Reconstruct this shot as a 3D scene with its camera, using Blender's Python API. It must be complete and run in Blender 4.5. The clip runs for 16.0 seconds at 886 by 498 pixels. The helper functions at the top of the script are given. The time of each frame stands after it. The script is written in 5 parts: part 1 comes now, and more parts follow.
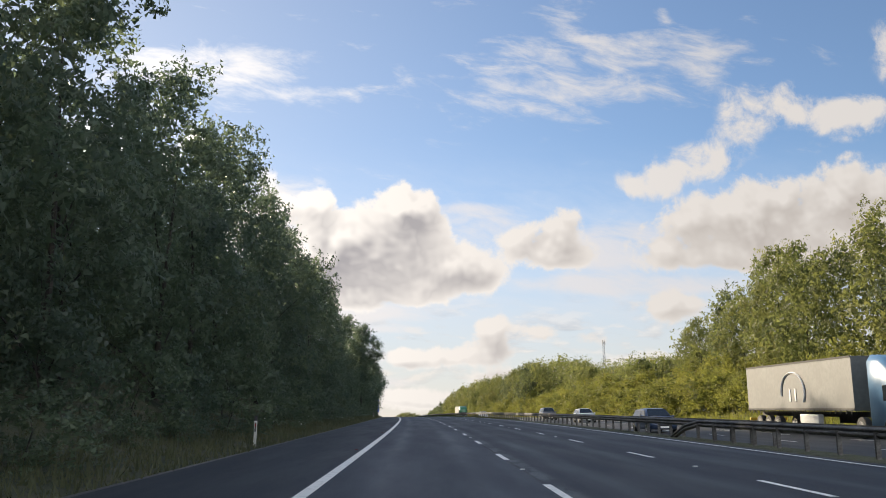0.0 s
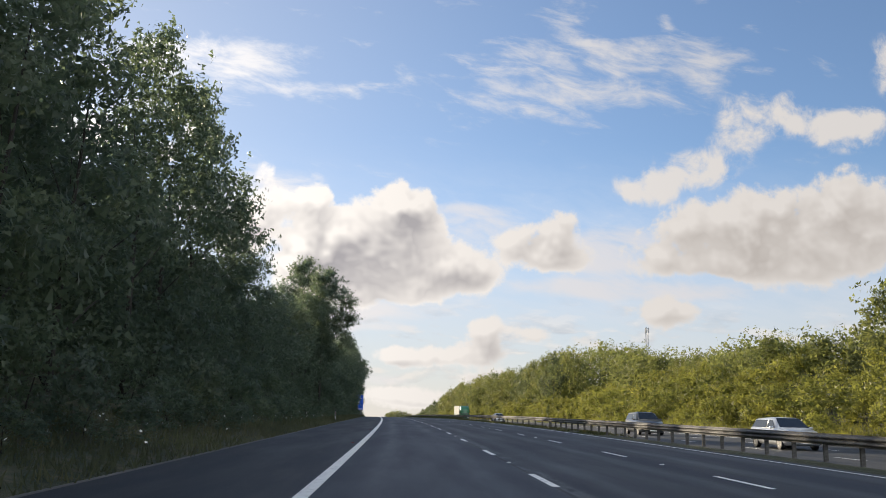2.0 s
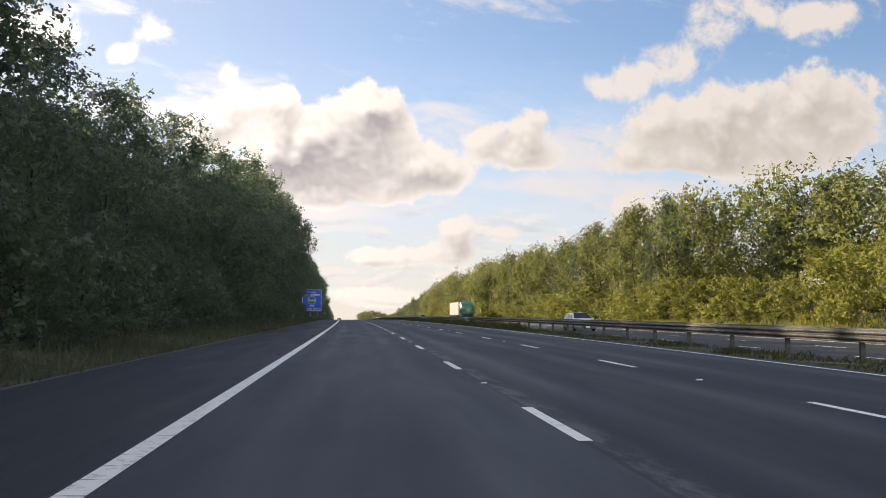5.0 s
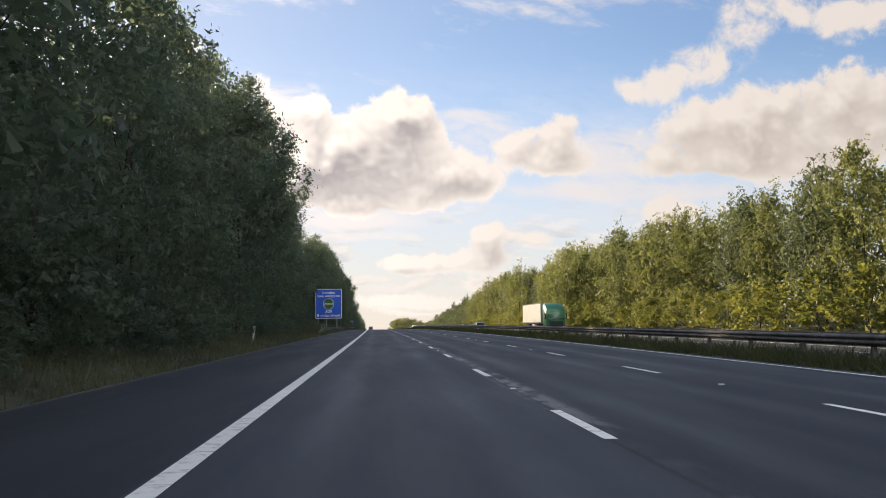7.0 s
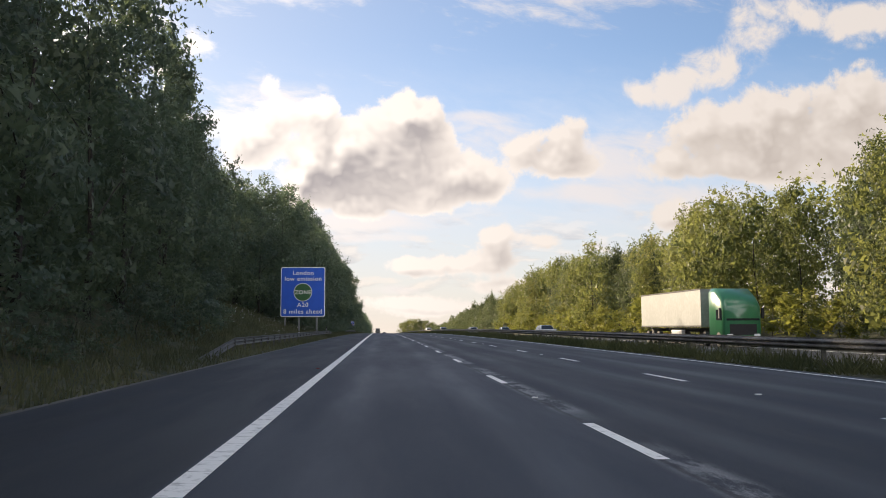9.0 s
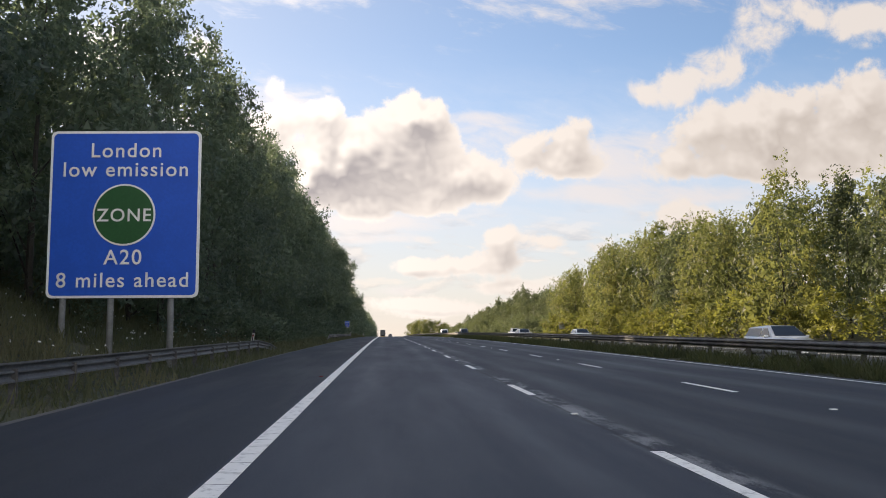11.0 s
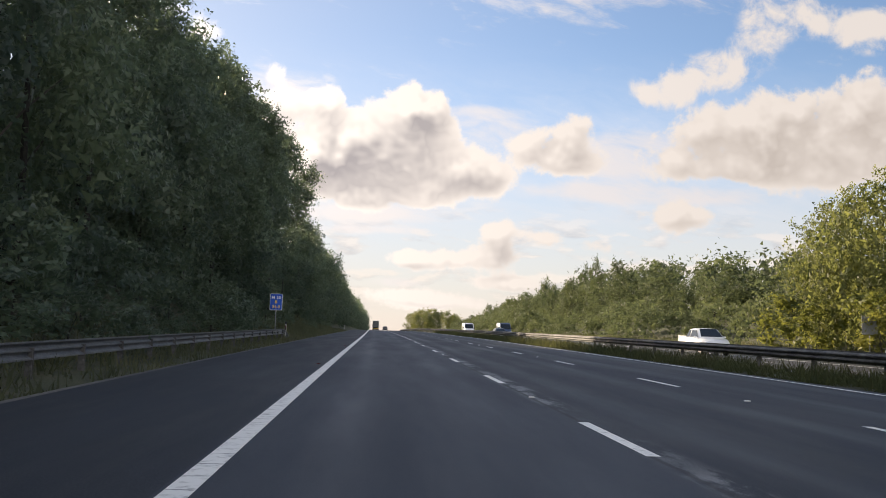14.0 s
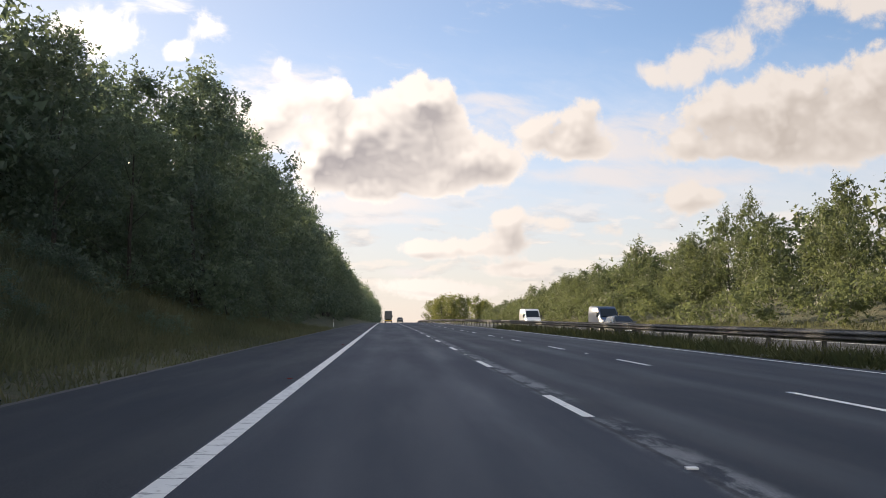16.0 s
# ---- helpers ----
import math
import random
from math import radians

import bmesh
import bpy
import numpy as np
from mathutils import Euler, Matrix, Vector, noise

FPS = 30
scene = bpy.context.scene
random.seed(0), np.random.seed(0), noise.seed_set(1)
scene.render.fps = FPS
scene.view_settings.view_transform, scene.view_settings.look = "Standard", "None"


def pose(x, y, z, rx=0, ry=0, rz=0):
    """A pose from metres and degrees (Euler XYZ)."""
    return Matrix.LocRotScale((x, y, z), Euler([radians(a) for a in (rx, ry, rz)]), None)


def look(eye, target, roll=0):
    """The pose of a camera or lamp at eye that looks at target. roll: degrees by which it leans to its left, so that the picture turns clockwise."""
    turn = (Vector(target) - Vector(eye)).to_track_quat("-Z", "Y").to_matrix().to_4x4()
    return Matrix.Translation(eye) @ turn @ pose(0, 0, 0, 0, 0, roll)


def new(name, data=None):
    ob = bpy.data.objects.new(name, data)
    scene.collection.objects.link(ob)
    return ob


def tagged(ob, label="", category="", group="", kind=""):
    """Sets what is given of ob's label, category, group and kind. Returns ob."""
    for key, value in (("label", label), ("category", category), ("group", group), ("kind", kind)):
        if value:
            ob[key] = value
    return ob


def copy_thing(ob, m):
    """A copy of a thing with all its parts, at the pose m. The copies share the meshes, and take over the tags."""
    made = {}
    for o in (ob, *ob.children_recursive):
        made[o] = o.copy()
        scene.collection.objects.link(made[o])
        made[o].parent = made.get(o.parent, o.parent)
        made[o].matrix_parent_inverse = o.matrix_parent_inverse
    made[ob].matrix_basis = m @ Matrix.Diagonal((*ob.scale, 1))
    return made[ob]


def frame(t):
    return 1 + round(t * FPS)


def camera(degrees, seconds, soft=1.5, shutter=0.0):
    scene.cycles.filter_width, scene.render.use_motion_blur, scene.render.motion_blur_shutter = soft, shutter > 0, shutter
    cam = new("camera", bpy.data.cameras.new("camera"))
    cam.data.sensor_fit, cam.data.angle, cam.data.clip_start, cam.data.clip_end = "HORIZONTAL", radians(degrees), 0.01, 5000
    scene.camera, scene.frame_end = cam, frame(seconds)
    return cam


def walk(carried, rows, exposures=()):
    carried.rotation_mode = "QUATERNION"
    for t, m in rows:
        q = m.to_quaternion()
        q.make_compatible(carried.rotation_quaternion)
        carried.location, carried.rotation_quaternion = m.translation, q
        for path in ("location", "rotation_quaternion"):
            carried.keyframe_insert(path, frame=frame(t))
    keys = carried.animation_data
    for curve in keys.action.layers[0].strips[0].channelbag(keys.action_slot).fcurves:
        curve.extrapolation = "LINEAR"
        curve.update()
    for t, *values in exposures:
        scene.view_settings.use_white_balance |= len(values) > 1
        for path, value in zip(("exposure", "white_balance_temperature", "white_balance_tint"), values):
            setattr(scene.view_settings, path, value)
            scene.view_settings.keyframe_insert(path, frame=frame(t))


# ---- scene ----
cam = camera(55.1, 16.0, 0.9)
# seconds, eye x y z, yaw, pitch, lean
PATH = [
    (0.0, 1.755, -0.623, 1.192, -1.208, 11.950, -0.565),
    (0.5, 1.475, 12.405, 1.454, -1.266, 11.742, 1.266),
    (1.0, 1.274, 25.358, 1.738, -1.349, 11.694, 1.241),
    (1.5, 1.095, 38.232, 2.063, -1.408, 11.768, 1.154),
    (2.0, 0.992, 51.204, 2.362, -1.498, 11.911, 1.124),
    (2.5, 0.886, 64.123, 2.617, -1.492, 10.596, 0.945),
    (3.0, 0.741, 77.132, 2.941, -1.337, 9.883, 0.630),
    (3.5, 0.517, 90.171, 3.215, -3.870, 8.211, 0.402),
    (4.0, 0.241, 103.199, 3.461, -4.218, 6.386, 0.562),
    (4.5, -0.055, 116.212, 3.710, -4.004, 5.216, 0.209),
    (5.0, -0.498, 129.390, 3.934, -3.545, 5.188, -0.175),
    (5.5, -1.010, 142.527, 4.164, -3.298, 5.244, -0.234),
    (6.0, -1.587, 155.770, 4.387, -2.706, 5.377, -0.376),
    (6.5, -2.214, 169.152, 4.603, -2.001, 5.536, -0.544),
    (7.0, -2.876, 182.704, 4.812, -1.410, 5.669, -0.685),
    (7.5, -3.549, 196.459, 5.015, -1.162, 5.724, -0.744),
    (8.0, -4.301, 210.226, 5.196, -0.966, 5.747, -0.403),
    (8.5, -5.018, 223.824, 5.385, -0.933, 5.763, -0.370),
    (9.0, -5.801, 237.632, 5.573, -0.854, 5.802, -0.291),
    (9.5, -6.625, 251.584, 5.757, -0.760, 5.848, -0.196),
    (10.0, -7.461, 265.617, 5.933, -0.681, 5.887, -0.117),
    (10.5, -8.287, 279.667, 6.097, -0.648, 5.903, -0.084),
    (11.0, -9.134, 293.433, 6.251, -0.510, 5.870, -0.394),
    (11.5, -10.058, 307.740, 6.393, -0.398, 5.722, -0.124),
    (12.0, -10.959, 322.323, 6.553, -0.375, 5.693, -0.032),
    (12.5, -11.836, 336.686, 6.669, -0.399, 5.642, 0.383),
    (13.0, -12.721, 351.430, 6.770, -0.469, 5.589, 0.914),
    (13.5, -13.537, 366.162, 6.895, -0.464, 5.575, 0.937),
    (14.0, -14.385, 381.164, 6.974, -0.783, 5.394, 1.504),
    (14.5, -15.187, 395.825, 7.063, -0.391, 5.059, 1.023),
    (15.0, -16.026, 411.600, 7.140, -0.080, 4.891, 0.211),
    (15.5, -16.965, 427.134, 7.198, -0.009, 4.626, 0.064),
    (16.0, -17.851, 442.300, 7.251, -0.023, 4.635, -0.264),
]


def sight(x, y, z, yaw, pitch, lean):
    a, b = radians(yaw), radians(pitch)
    return look((x, y, z), (x - math.sin(a) * math.cos(b), y + math.cos(a) * math.cos(b), z + math.sin(b)), lean)


walk(cam, [(t, sight(*row)) for t, *row in PATH], [(0.0, 0.90, 6350, 12), (2.5, 0.84, 6280, 12), (4.2, 0.98, 6600, 14), (10.5, 1.0, 6650, 15), (16.0, 1.0, 6650, 15)])

# ---- world and sun ----
SUN_AZ, SUN_EL = -36.0, 15.5  # degrees from the road's first heading, to its right; above the horizon
SKY_STRENGTH, CLOUD_LIGHT = 0.15, 0.56
# clouds: sideways and upward slope of the sight line, half width, half height, weight
HEAP_LEFT = [
    (-0.047, 0.213, 0.074, 0.052, 1.00),
    (-0.108, 0.195, 0.050, 0.038, 1.00),
    (-0.011, 0.255, 0.034, 0.028, 1.00),
    (0.020, 0.183, 0.051, 0.027, 1.00),
    (0.061, 0.180, 0.027, 0.017, 0.90),
    (-0.067, 0.161, 0.067, 0.020, 1.00),
    (-0.135, 0.202, 0.030, 0.027, 0.95),
    (-0.148, 0.174, 0.020, 0.020, 0.80),
    (-0.197, 0.252, 0.040, 0.028, 0.75),
    (-0.136, 0.264, 0.030, 0.024, 0.75),
    (-0.216, 0.221, 0.034, 0.034, 0.75),
    (-0.189, 0.301, 0.015, 0.015, 0.60),
]
HEAP_RIGHT = [
    (0.327, 0.238, 0.043, 0.027, 1.00),
    (0.389, 0.249, 0.056, 0.033, 1.00),
    (0.451, 0.256, 0.062, 0.038, 1.00),
    (0.514, 0.278, 0.050, 0.036, 1.00),
    (0.554, 0.251, 0.056, 0.044, 1.00),
    (0.367, 0.200, 0.080, 0.019, 1.00),
    (0.470, 0.208, 0.080, 0.027, 1.00),
    (0.292, 0.206, 0.031, 0.019, 0.90),
]
PUFFS = [
    (0.301, 0.307, 0.040, 0.022, 0.95),
    (0.356, 0.325, 0.025, 0.020, 0.87),
    (0.266, 0.289, 0.025, 0.014, 0.85),
    (0.392, 0.354, 0.025, 0.020, 0.67),
    (0.435, 0.398, 0.050, 0.025, 0.77),
    (0.525, 0.377, 0.040, 0.022, 0.90),
    (0.621, 0.466, 0.036, 0.048, 0.87),
    (0.558, 0.390, 0.040, 0.015, 0.65),
    (-0.417, 0.345, 0.046, 0.026, 0.95),
    (-0.278, 0.353, 0.020, 0.020, 0.85),
    (-0.322, 0.323, 0.019, 0.011, 0.80),
    (-0.194, 0.305, 0.010, 0.013, 0.70),
]
HEAP_LOW = [
    (0.152, 0.232, 0.033, 0.031, 1.00),
    (0.115, 0.218, 0.025, 0.019, 0.90),
    (0.176, 0.250, 0.018, 0.016, 0.85),
    (0.169, 0.205, 0.043, 0.017, 0.90),
    (0.297, 0.139, 0.039, 0.019, 0.95),
    (-0.022, 0.081, 0.039, 0.015, 1.00),
    (0.074, 0.115, 0.028, 0.018, 0.95),
    (0.081, 0.088, 0.028, 0.019, 0.95),
    (0.028, 0.085, 0.035, 0.012, 0.80),
    (0.133, 0.109, 0.021, 0.012, 0.85),
    (0.095, 0.055, 0.042, 0.010, 0.90),
    (0.199, 0.103, 0.021, 0.010, 0.80),
    (-0.045, 0.041, 0.056, 0.010, 0.80),
    (0.021, 0.031, 0.056, 0.009, 0.80),
]
WISPS_LOW = [
    (0.061, 0.238, 0.061, 0.034, 0.80),
    (0.217, 0.219, 0.075, 0.023, 1.05),
    (0.216, 0.168, 0.102, 0.013, 1.25),
    (0.311, 0.166, 0.102, 0.011, 1.10),
    (0.230, 0.199, 0.075, 0.013, 1.10),
    (-0.080, 0.136, 0.094, 0.013, 1.20),
    (-0.073, 0.115, 0.074, 0.007, 0.95),
    (0.047, 0.262, 0.048, 0.007, 0.90),
    (0.251, 0.230, 0.041, 0.011, 0.95),
    (-0.045, 0.054, 0.040, 0.008, 0.90),
    (-0.197, 0.277, 0.074, 0.039, 0.85),
]
WISPS_HIGH = [
    (0.242, 0.466, 0.162, 0.030, 0.95),
    (0.155, 0.411, 0.152, 0.029, 0.90),
    (-0.243, 0.439, 0.064, 0.028, 0.90),
    (-0.138, 0.406, 0.060, 0.013, 0.75),
    (-0.304, 0.460, 0.045, 0.018, 0.70),
    (0.168, 0.521, 0.046, 0.018, 0.50),
    (0.307, 0.519, 0.009, 0.017, 0.50),
    (0.371, 0.445, 0.031, 0.033, 0.60),
    (-0.311, 0.442, 0.127, 0.026, 0.90),
    (-0.348, 0.384, 0.041, 0.022, 0.90),
    (-0.251, 0.260, 0.089, 0.027, 0.90),
    (-0.169, 0.268, 0.055, 0.021, 0.90),
]
CUMULUS = HEAP_LEFT + HEAP_RIGHT + HEAP_LOW


class Nodes:
    """Short hand for building a node tree."""

    def __init__(self, tree):
        self.tree = tree

    def put(self, value, socket):
        if hasattr(value, "is_linked"):
            self.tree.links.new(value, socket)
        elif value is not None:
            socket.default_value = value

    def add(self, kind, **settings):
        node = self.tree.nodes.new(kind)
        for key, value in settings.items():
            setattr(node, key, value)
        return node

    def math(self, op, a, b=None, c=None, clamp=False):
        node = self.add("ShaderNodeMath", operation=op, use_clamp=clamp)
        for value, socket in zip((a, b, c), node.inputs):
            self.put(value, socket)
        return node.outputs[0]

    def vec(self, op, a, b=None):
        node = self.add("ShaderNodeVectorMath", operation=op)
        self.put(a, node.inputs[0])
        self.put(b, node.inputs[1])
        return node.outputs["Value"] if op in ("LENGTH", "DOT_PRODUCT") else node.outputs[0]

    def remap(self, value, a, b, lo=0.0, hi=1.0, smooth=True):
        node = self.add("ShaderNodeMapRange", interpolation_type="SMOOTHSTEP" if smooth else "LINEAR")
        for v, i in zip((value, a, b, lo, hi), (0, 1, 2, 3, 4)):
            self.put(v, node.inputs[i])
        return node.outputs[0]

    def noise(self, where, scale, detail=4.0, rough=0.55, distortion=0.0):
        node = self.add("ShaderNodeTexNoise")
        self.put(where, node.inputs["Vector"])
        node.inputs["Scale"].default_value = scale
        node.inputs["Detail"].default_value = detail
        node.inputs["Roughness"].default_value = rough
        node.inputs["Distortion"].default_value = distortion
        return node.outputs[0]

    def mix(self, factor, a, b, blend="MIX"):
        node = self.add("ShaderNodeMix", data_type="RGBA", blend_type=blend)
        self.put(factor, node.inputs[0])
        self.put(a, node.inputs[6])
        self.put(b, node.inputs[7])
        return node.outputs[2]

    def join(self, x, y, z=0.0):
        node = self.add("ShaderNodeCombineXYZ")
        for value, socket in zip((x, y, z), node.inputs):
            self.put(value, socket)
        return node.outputs[0]

    def split(self, v):
        node = self.add("ShaderNodeSeparateXYZ")
        self.put(v, node.inputs[0])
        return node.outputs


def build_world():
    world = bpy.data.worlds.new("sky")
    world.use_nodes = True
    scene.world = world
    n = Nodes(world.node_tree)
    world.node_tree.nodes.clear()
    way = n.add("ShaderNodeTexCoord").outputs["Generated"]
    x, y, z = n.split(way)
    sky = n.add("ShaderNodeTexSky", sky_type="NISHITA", sun_disc=False, sun_elevation=radians(SUN_EL), sun_rotation=radians(SUN_AZ), altitude=100.0, air_density=1.0, dust_density=0.25, ozone_density=3.0)
    ahead = n.math("MAXIMUM", n.math("ABSOLUTE", y), 0.04)
    p, q = n.math("DIVIDE", x, ahead), n.math("DIVIDE", z, ahead)
    flat = n.join(p, q, n.math("MULTIPLY", n.math("SIGN", y), 3.0))
    streak = n.noise(n.join(n.math("MULTIPLY", p, 0.55), n.math("ADD", n.math("MULTIPLY", q, 1.5), n.math("MULTIPLY", p, 0.25)), 1.0), 24.0, 8.0, 0.62, 0.35)

    def field(where, blobs):
        total = None
        for cx, cy, rx, ry, weight in blobs:
            off = n.vec("MULTIPLY", n.vec("SUBTRACT", where, (cx, cy, 3.0)), (1 / rx, 1 / ry, 1.0))
            here = n.math("MULTIPLY", n.math("EXPONENT", n.math("MULTIPLY", n.math("POWER", n.vec("DOT_PRODUCT", off, off), 1.15), -0.75)), weight)
            total = here if total is None else n.math("MULTIPLY_ADD", here, n.math("SUBTRACT", 1.0, total), total)
        return total

    def bumps(where, detail):
        return n.math("ADD", n.math("MULTIPLY_ADD", n.noise(where, 14.0, detail, 0.60, 0.15), 2.4, -1.24), n.math("MULTIPLY_ADD", n.noise(where, 6.0, 2.0), 0.6, -0.3))

    sunside = n.vec("ADD", flat, (-0.008, 0.016, 0.0))
    mass = field(flat, CUMULUS)
    heap = n.math("MULTIPLY_ADD", bumps(flat, 12.0), n.remap(mass, 0.01, 0.20), mass)
    soft = bumps(flat, 3.0)
    relief = n.math("SUBTRACT", n.math("MULTIPLY_ADD", soft, 0.8, mass), n.math("MULTIPLY_ADD", bumps(sunside, 3.0), 0.8, field(sunside, CUMULUS)))
    ragged = n.noise(flat, 20.0, 10.0, 0.62, 0.3)
    tufts = field(flat, PUFFS)
    tuft = n.math("MULTIPLY_ADD", n.math("MULTIPLY_ADD", ragged, 2.6, -1.35), n.remap(tufts, 0.02, 0.3), tufts)
    wisp = n.math("ADD", field(flat, WISPS_HIGH), n.math("MULTIPLY_ADD", streak, 3.0, -1.75))
    stray = n.math("MULTIPLY_ADD", n.noise(n.join(n.math("MULTIPLY", p, 0.6), q, 7.0), 7.0, 8.0, 0.65, 0.6), 2.4, -1.98)
    # broken low cloud towards the horizon
    band = n.math("MULTIPLY", n.remap(q, 0.015, 0.05), n.remap(q, 0.10, 0.17, 1.0, 0.0))
    rolls = n.noise(n.join(n.math("MULTIPLY", p, 1.0), n.math("MULTIPLY", q, 3.4), 4.0), 13.0, 8.0, 0.55, 0.2)
    rolls_up = n.noise(n.join(n.math("MULTIPLY", p, 1.0), n.math("MULTIPLY_ADD", q, 3.4, 0.03), 4.0), 13.0, 8.0, 0.55, 0.2)
    bank = n.math("MULTIPLY", n.remap(rolls, 0.47, 0.60), band)
    bank_lit = n.math("MULTIPLY_ADD", n.math("SUBTRACT", rolls, rolls_up), 5.0, 0.5, clamp=True)
    # unseen sunlit heaps added behind the camera to brighten the shaded trees
    behind = n.math("MULTIPLY", n.remap(y, -0.05, -0.2), n.remap(n.noise(way, 3.2, 7.0, 0.58), 0.43, 0.56))
    cover = n.remap(heap, 0.28, 0.60)
    thin = n.math("MULTIPLY", n.remap(n.math("MAXIMUM", wisp, stray), 0.0, 1.15), 0.75)
    deep = n.remap(n.math("ADD", mass, n.math("MULTIPLY", soft, 0.35)), 0.48, 1.15, smooth=False)
    lit = n.math("MULTIPLY_ADD", relief, 2.0, 0.25, clamp=True)
    s = (math.sin(radians(SUN_AZ)) * math.cos(radians(SUN_EL)), math.cos(radians(SUN_AZ)) * math.cos(radians(SUN_EL)), math.sin(radians(SUN_EL)))
    near = n.math("MAXIMUM", n.vec("DOT_PRODUCT", way, s), 0.0)
    wide = n.math("POWER", near, 6.0)
    air = n.vec("MULTIPLY", sky.outputs[0], (SKY_STRENGTH,) * 3)
    air = n.mix(n.math("MULTIPLY_ADD", wide, 0.52, 0.05), air, (0.66, 0.68, 0.72, 1.0))
    veil = n.math("MULTIPLY", n.math("MULTIPLY", n.remap(q, 0.05, 0.16), n.remap(q, 0.22, 0.36, 1.0, 0.0)), n.remap(streak, 0.20, 0.75, 0.08, 0.32))
    air = n.mix(n.math("MULTIPLY", veil, n.remap(y, 0.0, 0.2)), air, (0.86, 0.86, 0.86, 1.0))
    low = n.remap(z, 0.0, 0.29, 1.0, 0.0)
    air = n.mix(n.math("MULTIPLY", low, 0.82), air, (0.71, 0.66, 0.62, 1.0))
    rim = n.mix(wide, (0.735, 0.685, 0.62, 1.0), (1.45, 1.35, 1.2, 1.0))
    body = n.mix(n.remap(near, 0.62, 0.86), (0.52, 0.472, 0.42, 1.0), (0.43, 0.405, 0.40, 1.0))
    shade = n.math("MULTIPLY", deep, n.math("SUBTRACT", 1.0, lit))
    white = n.mix(n.remap(shade, 0.0, 0.80, smooth=False), rim, body)
    seen = n.mix(thin, air, rim)
    seen = n.mix(n.math("MULTIPLY", bank, 0.45), seen, n.mix(bank_lit, (0.42, 0.41, 0.43, 1.0), (0.95, 0.84, 0.72, 1.0)))
    sheet = n.math("MULTIPLY_ADD", n.math("SUBTRACT", streak, 0.5), 1.3, field(flat, WISPS_LOW))
    seen = n.mix(n.remap(sheet, 0.35, 1.15, 0.0, 0.82), seen, n.mix(wide, (0.72, 0.69, 0.67, 1.0), (1.15, 1.08, 1.0, 1.0)))
    seen = n.mix(n.remap(tuft, 0.10, 0.75, 0.0, 0.95), seen, rim)
    seen = n.mix(cover, seen, white)
    seen = n.mix(behind, seen, (2.15, 2.15, 2.1, 1.0))
    back = n.add("ShaderNodeBackground")
    n.put(seen, back.inputs["Color"])
    back.inputs["Strength"].default_value = CLOUD_LIGHT
    n.tree.links.new(back.outputs[0], n.add("ShaderNodeOutputWorld").inputs[0])


build_world()
sun = new("sun", bpy.data.lights.new("sun", "SUN"))
sun.data.energy, sun.data.angle, sun.data.color = 5.0, radians(0.6), (1.0, 0.84, 0.59)
sun.matrix_world = look((0, 0, 60), (-math.sin(radians(SUN_AZ)), -math.cos(radians(SUN_AZ)), 60 - math.tan(radians(SUN_EL))))

# ---- the road's line ----
# along the road, metres: slope; sideways turn
SLOPES = [(-60.0, 0.02434), (30.0, 0.02371), (80.0, 0.02171), (130.0, 0.01784), (180.0, 0.01513), (240.0, 0.01278), (300.0, 0.01041), (360.0, 0.00744), (420.0, 0.0037), (480.0, 0.00205), (560.0, -0.00018), (800.0, -0.00958)]
HEADS = [(-60.0, 0.01538), (30.0, -0.00667), (80.0, -0.02164), (130.0, -0.03623), (180.0, -0.04616), (240.0, -0.05433), (300.0, -0.05971), (360.0, -0.06008), (420.0, -0.06076), (480.0, -0.0655), (560.0, -0.06961), (640.0, -0.066), (800.0, -0.052)]
SLOPES += [(1100.0, -0.03), (2000.0, -0.03)]
HEADS += [(1100.0, -0.05), (2000.0, -0.05)]


def integral(knots):
    ys = np.array([k[0] for k in knots])
    vs = np.array([k[1] for k in knots])
    fine = np.arange(ys[0] - 140.0, ys[-1] + 3000.0, 1.0)
    v = np.interp(fine, ys, vs)
    total = np.concatenate([[0.0], np.cumsum((v[1:] + v[:-1]) / 2)])
    total -= np.interp(0.0, fine, total)
    return fine, total


Z_LINE, X_LINE = integral(SLOPES), integral(HEADS)


def road_z(y):
    return np.interp(y, *Z_LINE)


def road_x(y):
    return np.interp(y, *X_LINE)


def at(across, along, up=0.0):
    """A point of the world from metres across (from the nearside edge line), along and above the road."""
    return Vector((across + float(road_x(along)), along, up + float(road_z(along))))


def heading(along):
    return math.degrees(math.atan2(-(float(road_x(along + 1)) - float(road_x(along - 1))), 2.0))


# ground height over the road: knots across, by stretch
def ground_up(across, along):
    x = np.asarray(across, dtype=float)
    y = np.asarray(along, dtype=float)
    steep = 0.42 + 0.30 * np.exp(-(((y - 464) / 16.0) ** 2)) + 0.06 * np.sin(y * 0.05)
    left = np.interp(-x, [3.3, 4.2, 6.0], [-0.06, 0.10, 0.30]) + np.clip(-x - 6.0, 0, 11.0) * steep + np.clip(-x - 17.0, 0, 60) * 0.02
    rise = np.interp(y, [0, 100, 130, 190, 215, 330, 450, 480, 700], [0.36, 0.36, 0.44, 0.44, 0.16, 0.12, 0.14, 0.32, 0.22])
    right = np.interp(x, [10.9, 11.5, 13.0, 14.0, 28.8, 29.4, 30.8], [-0.06, 0.02, 0.0, -0.50, -0.50, -0.20, 0.15]) + np.clip(x - 30.5, 0, 16.0) * rise + np.clip(x - 46.5, 0, 60) * 0.03
    return np.where(x < -3.3, left, np.where(x < 10.9, -0.06, right)) + 0.0


